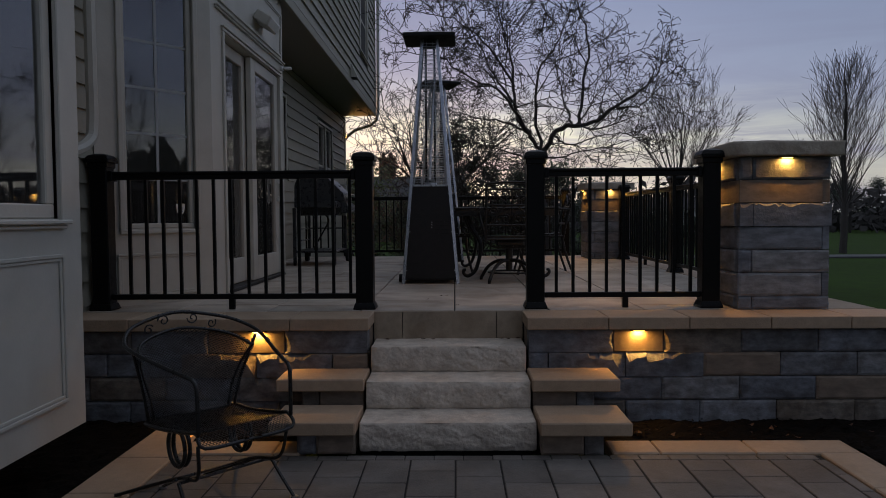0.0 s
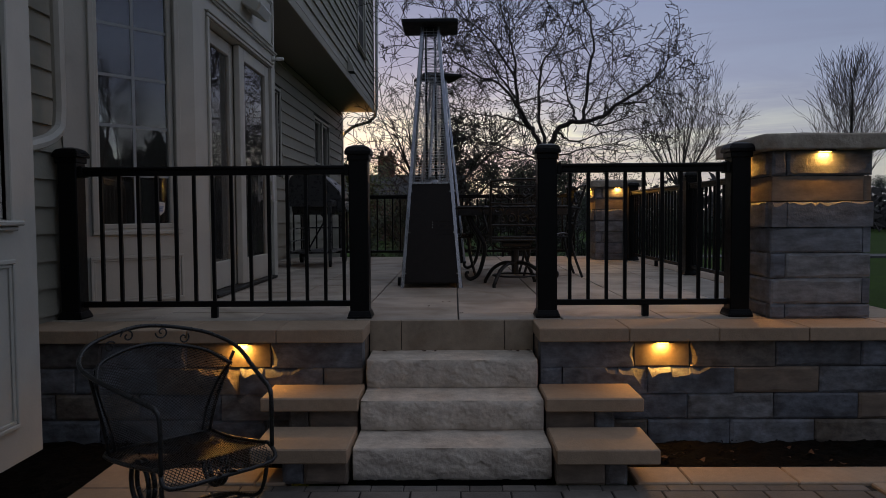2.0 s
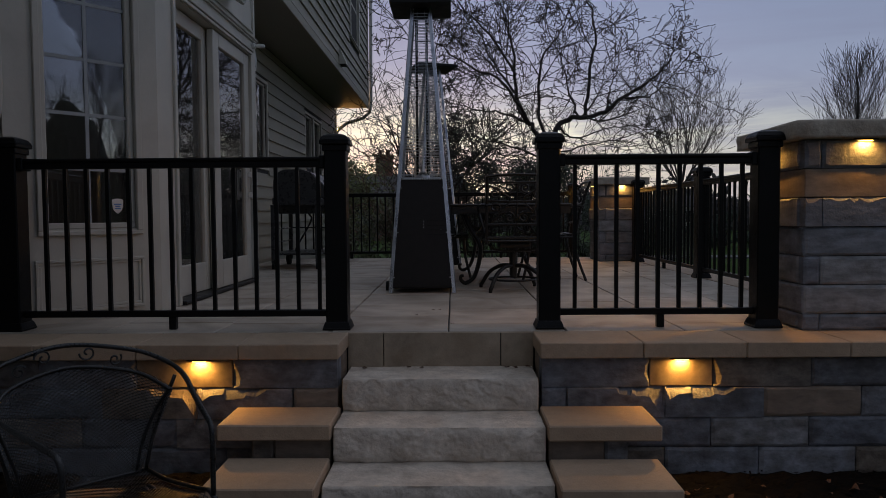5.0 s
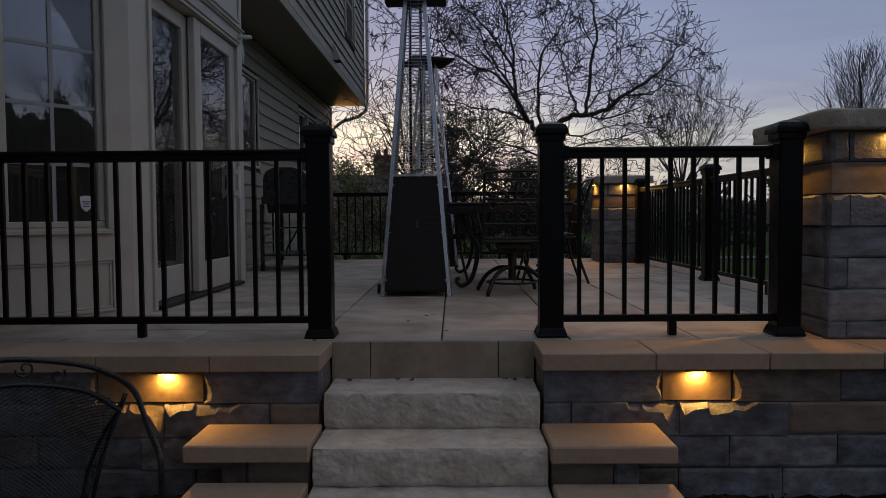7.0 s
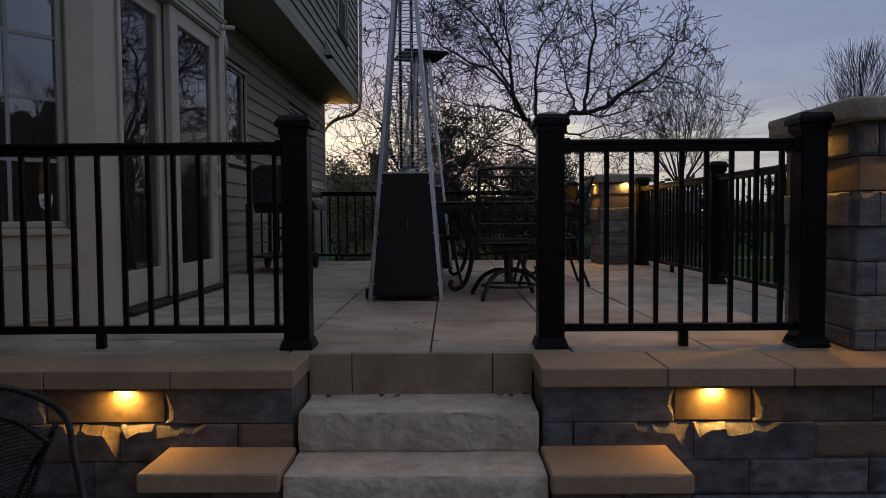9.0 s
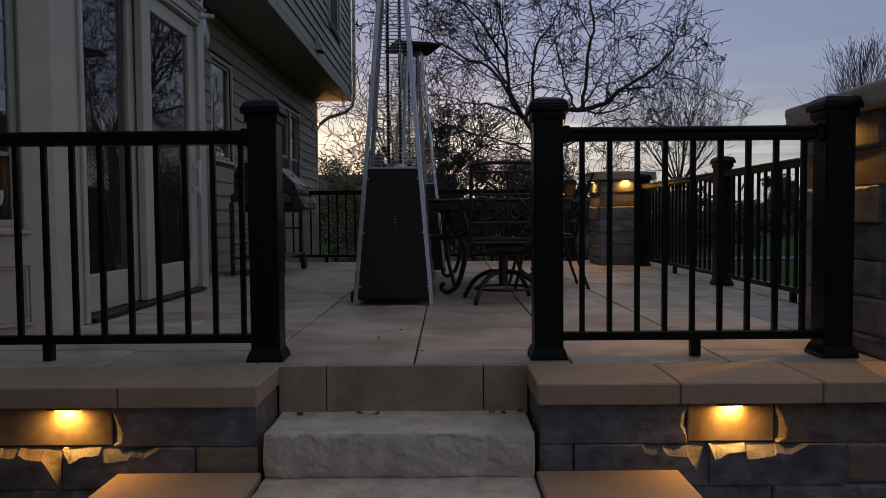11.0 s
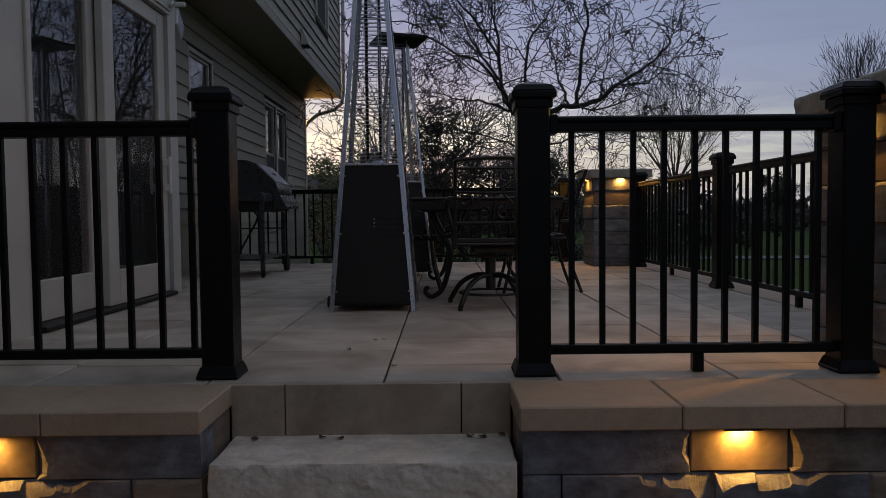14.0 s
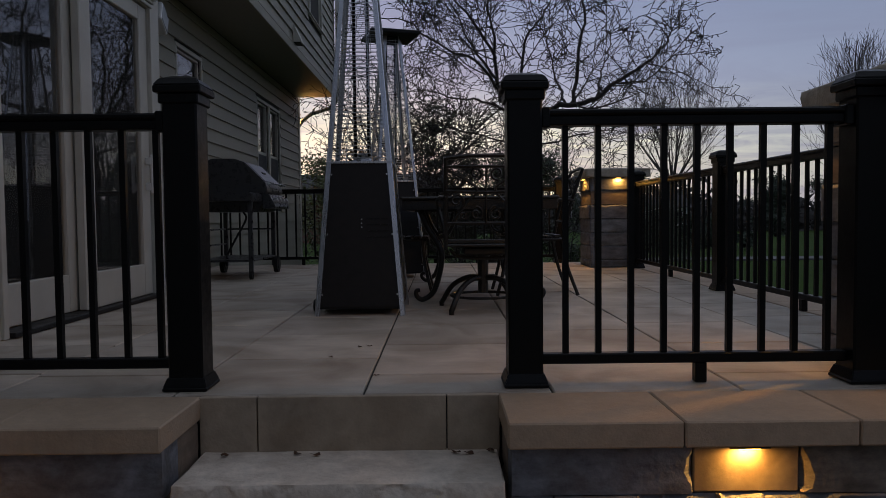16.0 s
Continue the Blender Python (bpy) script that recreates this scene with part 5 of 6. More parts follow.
def scroll(c, r, turns=1.3, start=0.0, flip=1, n=18, plane="xz"):
    """A flat spiral round c."""
    out = []
    for i in range(n + 1):
        t = i / n
        a, q = start + flip * turns * 2 * math.pi * t, r * (1 - .78 * t)
        d = (math.cos(a) * q, math.sin(a) * q)
        out.append((c[0] + d[0], c[1], c[2] + d[1]) if plane == "xz" else (c[0], c[1] + d[0], c[2] + d[1]))
    return out


def lounge_chair(loc, turn):
    t = thing("lounge_chair", loc, "black wrought iron spring chair with mesh barrel back", "chair", turn=turn)
    hoop = mirror_path([(.212, .215, .375), (.213, .214, .545), (.217, .196, .585), (.224, .165, .597), (.262, .02, .628), (.308, -.16, .675), (.288, -.26, .712), (.20, -.342, .752), (0, -.385, .785)])
    part("arm_hoop", tube(smooth_path(hoop, 7), .0085, 8), "iron", t, "bent black tube forming arms and back", True)
    low = mirror_path([(.267, -.165, .625), (.195, -.295, .680), (0, -.35, .715)])
    part("back_rail", tube(smooth_path(low, 6), .007, 6), "iron", t, smooth=True)
    for s in (-1, 1):
        part("back_post", tube(smooth_path([(s * .205, -.235, .345), (s * .225, -.225, .45), (s * .262, -.20, .58), (s * .290, -.18, .67)], 4), .007, 6), "iron", t, smooth=True)
        part("back_post", tube(smooth_path([(s * .175, -.245, .345), (s * .20, -.24, .45), (s * .24, -.215, .56), (s * .268, -.165, .63)], 4), .006, 6), "iron", t, smooth=True)
        part("scroll", tube(scroll((s * .07, -.362, .755), .028, 1.2, 0, s), .0035, 5), "iron", t)
        part("scroll", tube(scroll((s * .15, -.335, .725), .024, 1.2, 2.5, -s), .0035, 5), "iron", t)

    def back(u, v):
        a = (u - .5) * 2
        top = Vector((.275 * math.sin(a * 1.45) / math.sin(1.45), -.35 + .185 * a * a, .715 - .09 * a * a))
        bot = Vector((.19 * a, -.245, .345))
        m = bot.lerp(top, v)
        m.y -= .03 * math.sin(v * math.pi) * (1 - a * a)
        return m
    lattice("back_mesh", 30, 34, back, t)

    def seat(u, v):
        x = (u - .5) * (.42 - .005 * v)
        return (x, -.245 + .48 * v, .345 + .045 * v - .025 * math.sin(v * math.pi) - (.06 * max(0, v - .86) / .14))
    lattice("seat_mesh", 30, 28, seat, t)
    side = [(.21, -.245, .345), (.215, -.1, .342), (.212, .12, .370), (.210, .20, .380), (.198, .24, .330)]
    rim = [*[(-x, y, z) for x, y, z in side], (0, .245, .325), *side[::-1], (0, -.25, .343), (-.21, -.245, .345)]
    part("seat_rim", tube(smooth_path(rim, 4), .008, 6), "iron", t, smooth=True)
    for s in (-1, 1):
        part("front_leg", tube([(s * .215, .05, .150), (s * .225, .13, .07), (s * .235, .195, .008)], .008, 6), "iron", t)
        part("foot", tube([(s * .236, .198, 0), (s * .236, .198, .010)], .018, 12), "wire", t, "worn metal foot pad")
        ring = [(s * .155, -.085 + .075 * math.cos(a), .255 + .082 * math.sin(a)) for a in [2 * math.pi * k / 24 for k in range(25)]]
        part("spring_ring", tube(ring, .009, 6), "iron", t, smooth=True)
        part("spring_ring", tube([(x - s * .022, y, z) for x, y, z in ring], .009, 6), "iron", t, smooth=True)
        part("runner", tube(smooth_path([(s * .205, .20, .33), (s * .19, .16, .19), (s * .175, .0, .15), (s * .20, -.2, .08), (s * .30, -.375, .012)], 5), .008, 6), "iron", t, smooth=True)
        part("rear_leg", tube([(s * .19, -.02, .14), (s * .10, -.34, .008)], .007, 6), "iron", t)
        part("foot", tube([(s * .10, -.342, 0), (s * .10, -.342, .010)], .018, 12), "wire", t, "worn metal foot pad")
    part("cross_bar", tube([(-.21, .05, .15), (.21, .05, .15)], .007, 6), "iron", t)
    part("cross_bar", tube([(-.30, -.375, .012), (.30, -.375, .012)], .007, 6), "iron", t)
    return t


lounge_chair((-1.005, 2.94, GROUND), -133)


# ---------------------------------------------------------------- dining set of cast metal
def dining_chair(loc, turn, swivel=False, arms=True):
    """Faces +y at rest; the back stands at -y."""
    t = thing("dining_chair", loc, "dark cast metal " + ("swivel " if swivel else "") + "armchair with scrollwork back" if arms else "dark cast metal side chair pushed under the table", "chair", "chairs round the table", turn=turn)
    W, B = .225, -.23
    z0, z1 = .425, .875
    for s in (-1, 1):
        part("back_stile", tube([(s * W, B + .03, z0 - .06), (s * W, B + .01, z0 + .2), (s * W, B - .035, z1)], .0125, 6), "cast", t)
        arm = smooth_path([(s * W, B - .050, .66), (s * (W + .03), B + .12, .665), (s * (W + .04), B + .28, .655), (s * (W + .04), B + .42, .64), (s * (W + .03), B + .46, .60), (s * (W + .01), B + .42, .52), (s * (W - .01), B + .40, .43)], 4)
        if arms:
            part("armrest", tube(arm, .012, 6), "cast", t, smooth=True)
    part("top_rail", tube(smooth_path([(-W, B - .035, z1 - .004), (-.1, B - .042, z1 + .008), (.1, B - .042, z1 + .008), (W, B - .035, z1 - .004)], 4), .012, 6), "cast", t)
    part("top_rail", tube([(-W, B - .030, z1 - .048), (W, B - .030, z1 - .048)], .009, 6), "cast", t)
    part("lower_rail", tube([(-W, B + .015, z0 + .09), (W, B + .015, z0 + .09)], .010, 6), "cast", t)
    yb = B - .012
    part("mid_rail", tube([(-W, yb, z0 + .27), (-.05, yb, z0 + .262), (.05, yb, z0 + .262), (W, yb, z0 + .27)], .010, 6), "cast", t)
    for s in (-1, 1):
        part("scrollwork", tube(smooth_path([(s * W, yb, z1 - .06), (s * .11, yb, z0 + .33), (s * .05, yb, z0 + .275), (s * .11, yb, z0 + .20), (s * .18, yb, z0 + .11)], 4), .008, 5), "cast", t)
        for c, r, st, fl in (((s * .165, yb, z0 + .325), .045, 1.5, s), ((s * .165, yb, z0 + .215), .048, -1.5, -s), ((s * .055, yb, z0 + .145), .040, 1.6, s), ((s * .060, yb, z0 + .365), .038, -1.4, -s), ((s * .125, yb, z0 + .135), .026, 0, s)):
            part("scroll", tube(scroll(c, r, 1.25, st, fl), .0080, 5), "cast", t)
    part("scrollwork", tube([(0, yb, z0 + .09), (0, yb, z1 - .05)], .006, 5), "cast", t)
    for o in t.children:                 # the back leans away from the seat
        if not o.name.startswith("armrest"):
            for v in o.data.vertices:
                v.co.y -= .16 * max(0, v.co.z - z0)
    bm = box(-W - .005, W + .005, B + .02, B + .47, z0 - .045, z0 - .028, .006)
    part("seat_frame", bm, "cast", t)
    for k in range(7):
        y = B + .045 + k * .062
        part("seat_slat", box(-W + .005, W - .005, y, y + .045, z0 - .026, z0 - .012 + .008 * (k < 1), .003), "cast", t)
    if swivel:
        part("swivel_plate", box(-.12, .12, -.13, .13, z0 - .095, z0 - .05, .008), "cast", t)
        part("spring_arm", tube(smooth_path([(-.20, -.1, z0 - .06), (-.15, -.1, z0 - .105), (0, -.1, z0 - .115), (.15, -.1, z0 - .105), (.20, -.1, z0 - .06)], 4), .010, 6), "cast", t)
        part("column", tube([(0, 0, .10), (0, 0, .30), (0, 0, .34)], [.030, .034, .055], 12), "cast", t)
        for a in (51, 141, 231, 321):
            d = Vector((math.cos(radians(a)), math.sin(radians(a)), 0))
            pts = smooth_path([d * .02 + Vector((0, 0, .19)), d * .12 + Vector((0, 0, .185)), d * .23 + Vector((0, 0, .13)), d * .315 + Vector((0, 0, .02))], 4)
            part("base_leg", tube(pts, .016, 8), "cast", t, smooth=True)
            part("glide", tube([d * .315, d * .315 + Vector((0, 0, .03))], .014, 10), "rubber", t)
        ring = [(.19 * math.cos(a), .19 * math.sin(a), .085) for a in [2 * math.pi * k / 28 for k in range(29)]]
        part("base_ring", tube(ring, .009, 6), "cast", t, smooth=True)
    else:
        for s in (-1, 1):
            part("leg", tube(smooth_path([(s * (W - .01), B + .42, z0 - .04), (s * (W - .0), B + .44, .2), (s * (W + .02), B + .49, .0)], 4), .013, 6), "cast", t)
            part("leg", tube(smooth_path([(s * (W - .01), B + .04, z0 - .04), (s * W, B + .0, .2), (s * (W + .02), B - .07, .0)], 4), .013, 6), "cast", t)
    return t


dining_chair((.50, 6.53, DECK), 1, True)
dining_chair((.90, 7.48, DECK), 90)
dining_chair((-.07, 7.58, DECK), -90, arms=False)


def dining_table(loc):
    t = thing("dining_table", loc, "dark cast metal dining table on scrolled legs", "table")
    X, Y, H = .50, .86, .682
    part("tabletop", box(-X, X, -Y, Y, H - .022, H, .008), "cast", t)
    bm = box(-X + .012, X - .012, -Y + .012, -Y + .030, H - .085, H - .023, .004)
    box(-X + .012, X - .012, Y - .030, Y - .012, H - .085, H - .023, .004, bm)
    box(-X + .012, -X + .030, -Y + .030, Y - .030, H - .085, H - .023, .004, bm)
    box(X - .030, X - .012, -Y + .030, Y - .030, H - .085, H - .023, .004, bm)
    part("apron", bm, "cast", t)
    for sx in (-1, 1):
        for sy in (-1, 1):
            x, y = sx * .30, sy * .725
            pts = smooth_path([(x * 1.25, y, H - .09), (x * 1.10, y, H - .20), (x * .86, y, H - .32), (x * .82, y, .26), (x * .98, y, .08), (x * 1.22, y, .020), (x * 1.36, y, .040), (x * 1.37, y, .075), (x * 1.29, y, .08)], 5)
            n = len(pts)
            part("leg", tube(pts, [.023 - .010 * i / n for i in range(n)], 8), "cast", t, "curved cast leg with a scrolled foot", True)
            part("bracket", tube(smooth_path([(x * .95, y, H - .27), (x * .68, y, H - .24), (x * .52, y, H - .15), (x * .48, y, H - .09)], 4), .012, 6), "cast", t)
    return t


dining_table((.50, 7.63, DECK))


# ---------------------------------------------------------------- gas grill
def gas_grill(loc):
    """Front faces +x; its left end towards -y."""
    t = thing("gas_grill", loc, "black gas grill on a wheeled cart against the siding", "grill")
    prof = [(-.33, .80), (-.33, 1.00), (-.30, 1.08), (-.21, 1.125), (.00, 1.125), (.10, 1.09), (.28, .91), (.31, .84), (.31, .80)]

    def extrude(profile, y0, y1, bevel=.0):
        bm = bmesh.new()
        a = [bm.verts.new((x, y0, z)) for x, z in profile]
        b = [bm.verts.new((x, y1, z)) for x, z in profile]
        bm.faces.new(a)
        bm.faces.new(b[::-1])
        for i in range(len(a)):
            bm.faces.new((a[i], b[i], b[(i + 1) % len(a)], a[(i + 1) % len(a)]))
        bmesh.ops.recalc_face_normals(bm, faces=bm.faces[:])
        if bevel:
            bmesh.ops.bevel(bm, geom=bm.edges[:], offset=bevel, segments=2, affect="EDGES")
        return bm
    lid = part("lid", extrude(prof, -.02, .66, .008), "enamel", t, "black enamel hood")
    face = [(.112, 1.085), (.284, .913), (.275, .904), (.103, 1.075)]
    part("lid_face", extrude(face, .03, .61), "dull_steel", lid, "brushed steel front of the hood")
    part("badge", box(.182, .206, .26, .38, .988, 1.010, .003), "hood", lid)
    part("lid_handle", tube([(.30, .03, .890), (.345, .03, .890), (.345, .61, .890), (.30, .61, .890)], .011, 8), "steel", lid)
    part("firebox", extrude([(-.31, .78), (-.28, .62), (.22, .62), (.29, .78), (.29, .798), (-.31, .798)], 0, .64, .006), "enamel", t)
    pan = part("control_panel", extrude([(.29, .795), (.325, .785), (.385, .67), (.375, .65), (.26, .65), (.27, .795)], -.01, .65, .004), "enamel", t)
    for k in range(4):
        part("knob", placed(tube([(0, 0, 0), (.03, 0, .016)], [.026, .022], 14), Matrix.Translation((.352, .10 + k * .15, .725))), "wire", pan)
    part("side_shelf", extrude([(-.25, .715), (-.25, .795), (.24, .795), (.26, .78), (.26, .715)], -.40, -.022, .006), "enamel", t)
    for x, y in ((-.27, -.30), (.22, -.30), (-.27, .60), (.22, .60)):
        part("cart_leg", box(x - .02, x + .02, y - .02, y + .02, .07, .715 if y < 0 else .62, .004), "enamel", t)
    part("bottom_shelf", box(-.29, .24, -.32, .62, .16, .18, .004), "enamel", t)
    for z in (.45, .30):
        part("cart_rail", tube([(-.27, -.28, z), (-.27, .58, z)], .009, 6), "enamel", t)
    part("cart_rail", tube([(-.25, .60, .45), (.20, .60, .45)], .009, 6), "enamel", t)
    part("gas_hose", tube(smooth_path([(.05, .1, .62), (.10, .0, .55), (.02, -.05, .38), (-.08, .0, .22), (-.05, -.12, .18)], 5), .010, 6), "rubber", t)
    for x, y in ((-.27, -.30), (.22, -.30)):
        part("caster", tube([(x - .014, y, .034), (x + .014, y, .034)], .034, 14), "rubber", t)
        part("caster_fork", box(x - .02, x + .02, y - .012, y + .012, .03, .072, .003), "hood", t)
    for x in (-.30, .25):
        part("wheel", tube([(x - .02, .60, .085), (x + .02, .60, .085)], .085, 22), "rubber", t)
        part("hub_cap", tube([(x + .02, .60, .085), (x + .024, .60, .085)], .045, 16), "hood", t)
    return t


gas_grill((-1.70, 9.14, DECK))


# ---------------------------------------------------------------- small fixtures
def flood_light(loc):
    t = thing("flood_light", loc, "white twin flood light box above the door", "outdoor light")
    part("back_plate", box(0, .02, -.06, .06, -.05, .05, .005), "white", t)
    part("housing", placed(box(.0, .15, -.18, .18, -.05, .05, .012), pose(.02, 0, .01, 0, 32, 0)), "trim", t)
    part("lens", placed(box(.145, .156, -.16, .16, -.038, .038, .003), pose(.02, 0, .01, 0, 32, 0)), "white", t)


flood_light((XD, 6.66, 3.17))
cam_t = thing("security_camera", (XD, 7.50, 2.885), "small white bullet camera on the wall corner", "camera")
part("mount", tube([(0, 0, 0), (.03, 0, 0)], .028, 14), "white", cam_t)
part("body", tube([(.03, 0, 0), (.05, 0, .0), (.11, .01, .0), (.115, .01, 0)], [.012, .018, .018, .012], 12), "white", cam_t)


def wall_speaker(loc):
    t = thing("wall_speaker", loc, "small white outdoor speaker on a bracket under the soffit", "speaker")
    part("bracket", tube([(0, -.38, .03), (0, -.10, .0)], .012, 8), "white", t)
    part("wall_plate", box(-.035, .035, -.385, -.365, -.02, .08, .004), "white", t)
    part("cabinet", placed(box(-.055, .055, -.11, .11, -.08, .08, .014, None, 2), pose(0, 0, 0, -24, 0, 8)), "white", t)
    part("speaker_grille", placed(box(.052, .058, -.095, .095, -.068, .068, .003), pose(0, 0, 0, -24, 0, 8)), "grille", t)


wall_speaker((-1.99, 8.10, 2.90))


def amber_lantern(loc):
    """A squat jar lamp on a low stool just inside the door."""
    t = thing("lantern", (loc[0], loc[1], loc[2] + .20), "amber glass lantern glowing dimly on a low stool", "lantern")
    part("base", tube([(0, 0, 0), (0, 0, .014)], .045, 16), "hood", t)
    part("jar", tube([(0, 0, .014), (0, 0, .03), (0, 0, .11), (0, 0, .135)], [.036, .042, .042, .030], 16), "amber", t, "dim amber glass jar", True)
    part("lid", tube([(0, 0, .135), (0, 0, .150), (0, 0, .165)], [.034, .034, .012], 16), "hood", t)
    st = thing("stool", loc, "low dark wooden stool inside the door", "stool")
    part("seat", box(-.13, .13, -.13, .13, .17, .20, .006), "interior_wood", st)
    for sx in (-1, 1):
        for sy in (-1, 1):
            part("leg", tube([(sx * .09, sy * .09, .17), (sx * .11, sy * .11, 0)], .014, 8), "interior_wood", st)


M["interior_wood"] = material("dark_stained_wood", (.06, .035, .02), .5, noise_scale=20, vary=.3, aniso=(1, 1, .1))
M["amber"] = glowing("amber_glass", (1.0, .52, .08), .22)
amber_lantern((-2.08, 7.28, .752))


def curtain(loc, wide, height):
    """A narrow pleated sheer beside the glass."""
    t = thing("curtain", loc, "pale sheer curtain hanging inside the patio door", "curtain", "door curtains")
    bm = bmesh.new()
    n = 26
    rows = []
    for z in (0, height * .5, height):
        rows.append([bm.verts.new((.016 * math.sin(i * 1.35), wide * i / n, z)) for i in range(n + 1)])
    for a, b in zip(rows, rows[1:]):
        for i in range(n):
            bm.faces.new((a[i], a[i + 1], b[i + 1], b[i]))
    c = part("panel", bm, "sheer", t, smooth=True)
    part("rod", tube([(0, -.05, height + .012), (0, wide + .05, height + .012)], .010, 8), "hood", t)
    return c


M["sheer"] = material("sheer_fabric", (.42, .40, .37), .9, noise_scale=30, vary=.08)
curtain((-2.06, 5.72, .80), .16, 1.95)
curtain((-2.06, 6.52, .80), .12, 1.95)


def vent_hood(loc):
    t = thing("vent_hood", loc, "small tan vent hood on the upper wall", "vent")
    bm = bmesh.new()
    sec = [(0, 0), (.11, .0), (.10, .04), (.02, .22), (0, .22)]
    a = [bm.verts.new((x, -.11, z)) for x, z in sec]
    b = [bm.verts.new((x, .11, z)) for x, z in sec]
    bm.faces.new(a)
    bm.faces.new(b[::-1])
    for i in range(5):
        bm.faces.new((a[i], b[i], b[(i + 1) % 5], a[(i + 1) % 5]))
    bmesh.ops.recalc_face_normals(bm, faces=bm.faces[:])
    part("hood", bm, "trim", t)
    part("flap", box(.01, .10, -.10, .10, -.012, -.002, .002), "hood", t)


vent_hood((XU + .002, 12.35, TOP_S + .12))


def shield_sticker():
    t = new("window_sticker")
    tagged(t, "white shield shaped sticker on the bay window glass", "sticker")
    t.matrix_basis = along(CB0, CB1) @ Matrix.Translation((.622, .0325, 1.397))
    out = [(0, -.045), (.026, -.022), (.033, .010), (.033, .040), (0, .047), (-.033, .040), (-.033, .010), (-.026, -.022)]
    bm = bmesh.new()
    f = [bm.verts.new((x, -.0008, z)) for x, z in out]
    g = [bm.verts.new((x, .0004, z)) for x, z in out]
    bm.faces.new(f)
    bm.faces.new(g[::-1])
    for i in range(8):
        bm.faces.new((f[i], g[i], g[(i + 1) % 8], f[(i + 1) % 8]))
    bmesh.ops.recalc_face_normals(bm, faces=bm.faces[:])
    part("shield", bm, "white", t)
    for z, w in ((.012, .044), (.000, .030), (-.014, .036)):
        part("print_bar", box(-w / 2, w / 2, -.0018, -.0010, z - .0035, z + .0035), "blue", t)


shield_sticker()

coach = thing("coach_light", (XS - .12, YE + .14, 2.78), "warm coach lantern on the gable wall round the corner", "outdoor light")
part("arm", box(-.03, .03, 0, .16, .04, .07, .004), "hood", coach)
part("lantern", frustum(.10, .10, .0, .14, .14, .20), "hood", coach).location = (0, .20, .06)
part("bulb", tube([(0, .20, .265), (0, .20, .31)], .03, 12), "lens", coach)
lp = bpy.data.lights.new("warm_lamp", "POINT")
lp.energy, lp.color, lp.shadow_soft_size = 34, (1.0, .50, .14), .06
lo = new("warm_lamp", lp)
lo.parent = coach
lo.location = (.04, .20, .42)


def fallen_leaf(loc, turn, tilt, size):
    bm = bmesh.new()
    n, outl = 9, []
    for k in range(n):
        a = 2 * math.pi * k / n
        r = size * (1 + .35 * math.cos(3 * a))
        outl.append(bm.verts.new((math.cos(a) * r, math.sin(a) * r * .7, .25 * size * math.cos(2 * a))))
    c = bm.verts.new((0, 0, -.1 * size))
    for k in range(n):
        bm.faces.new((c, outl[k], outl[(k + 1) % n]))
    ob = part("fallen_leaf", bm, M["dead_leaf"], None)
    ob.matrix_basis = pose(*loc, tilt, tilt * .5, turn)
    tagged(ob, "curled brown dead leaf", "leaf", "fallen leaves")


M["dead_leaf"] = material("dead_leaf", (.07, .032, .015), .8, noise_scale=40, vary=.3)
lr = random.Random(9)
for k in range(16):
    fallen_leaf((lr.uniform(.95, 2.4), lr.uniform(3.74, 4.02), .142), lr.uniform(0, 360), lr.uniform(-30, 30), lr.uniform(.012, .026))
for x, y in ((-.42, 4.40), (-.20, 4.41), (-.14, 4.40), (.29, 4.41), (.33, 4.40), (.40, 4.42)):
    fallen_leaf((x, y, .572), lr.uniform(0, 360), lr.uniform(-10, 10), .016)
for x, y in ((.02, 4.72), (-.19, 5.06), (-.06, 5.30), (-.10, 5.28), (.62, 5.2)):
    fallen_leaf((x, y, DECK + .005), lr.uniform(0, 360), 4, .012)
for _ in range(7):
    fallen_leaf((lr.uniform(-.90, -.80), lr.uniform(2.75, 2.87), GROUND + .335), lr.uniform(0, 360), lr.uniform(-30, 30), .018)


# ---------------------------------------------------------------- pieces of walls, floors and pavements
def stone_course(parent, joints, z0, z1, seed, tan=(), gap=.004):
    for k, (x0, x1) in enumerate(zip(joints, joints[1:])):
        s = seed * 31 + k
        bm = rough_block(x1 - x0 - gap, .12, z1 - z0 - gap, s, .004, 8, 3)
        o = part("stone", bm, "tanstone" if k in tan else "stone", parent)
        o.location = (x0 + gap / 2, WALL_Y, z0 + gap / 2)


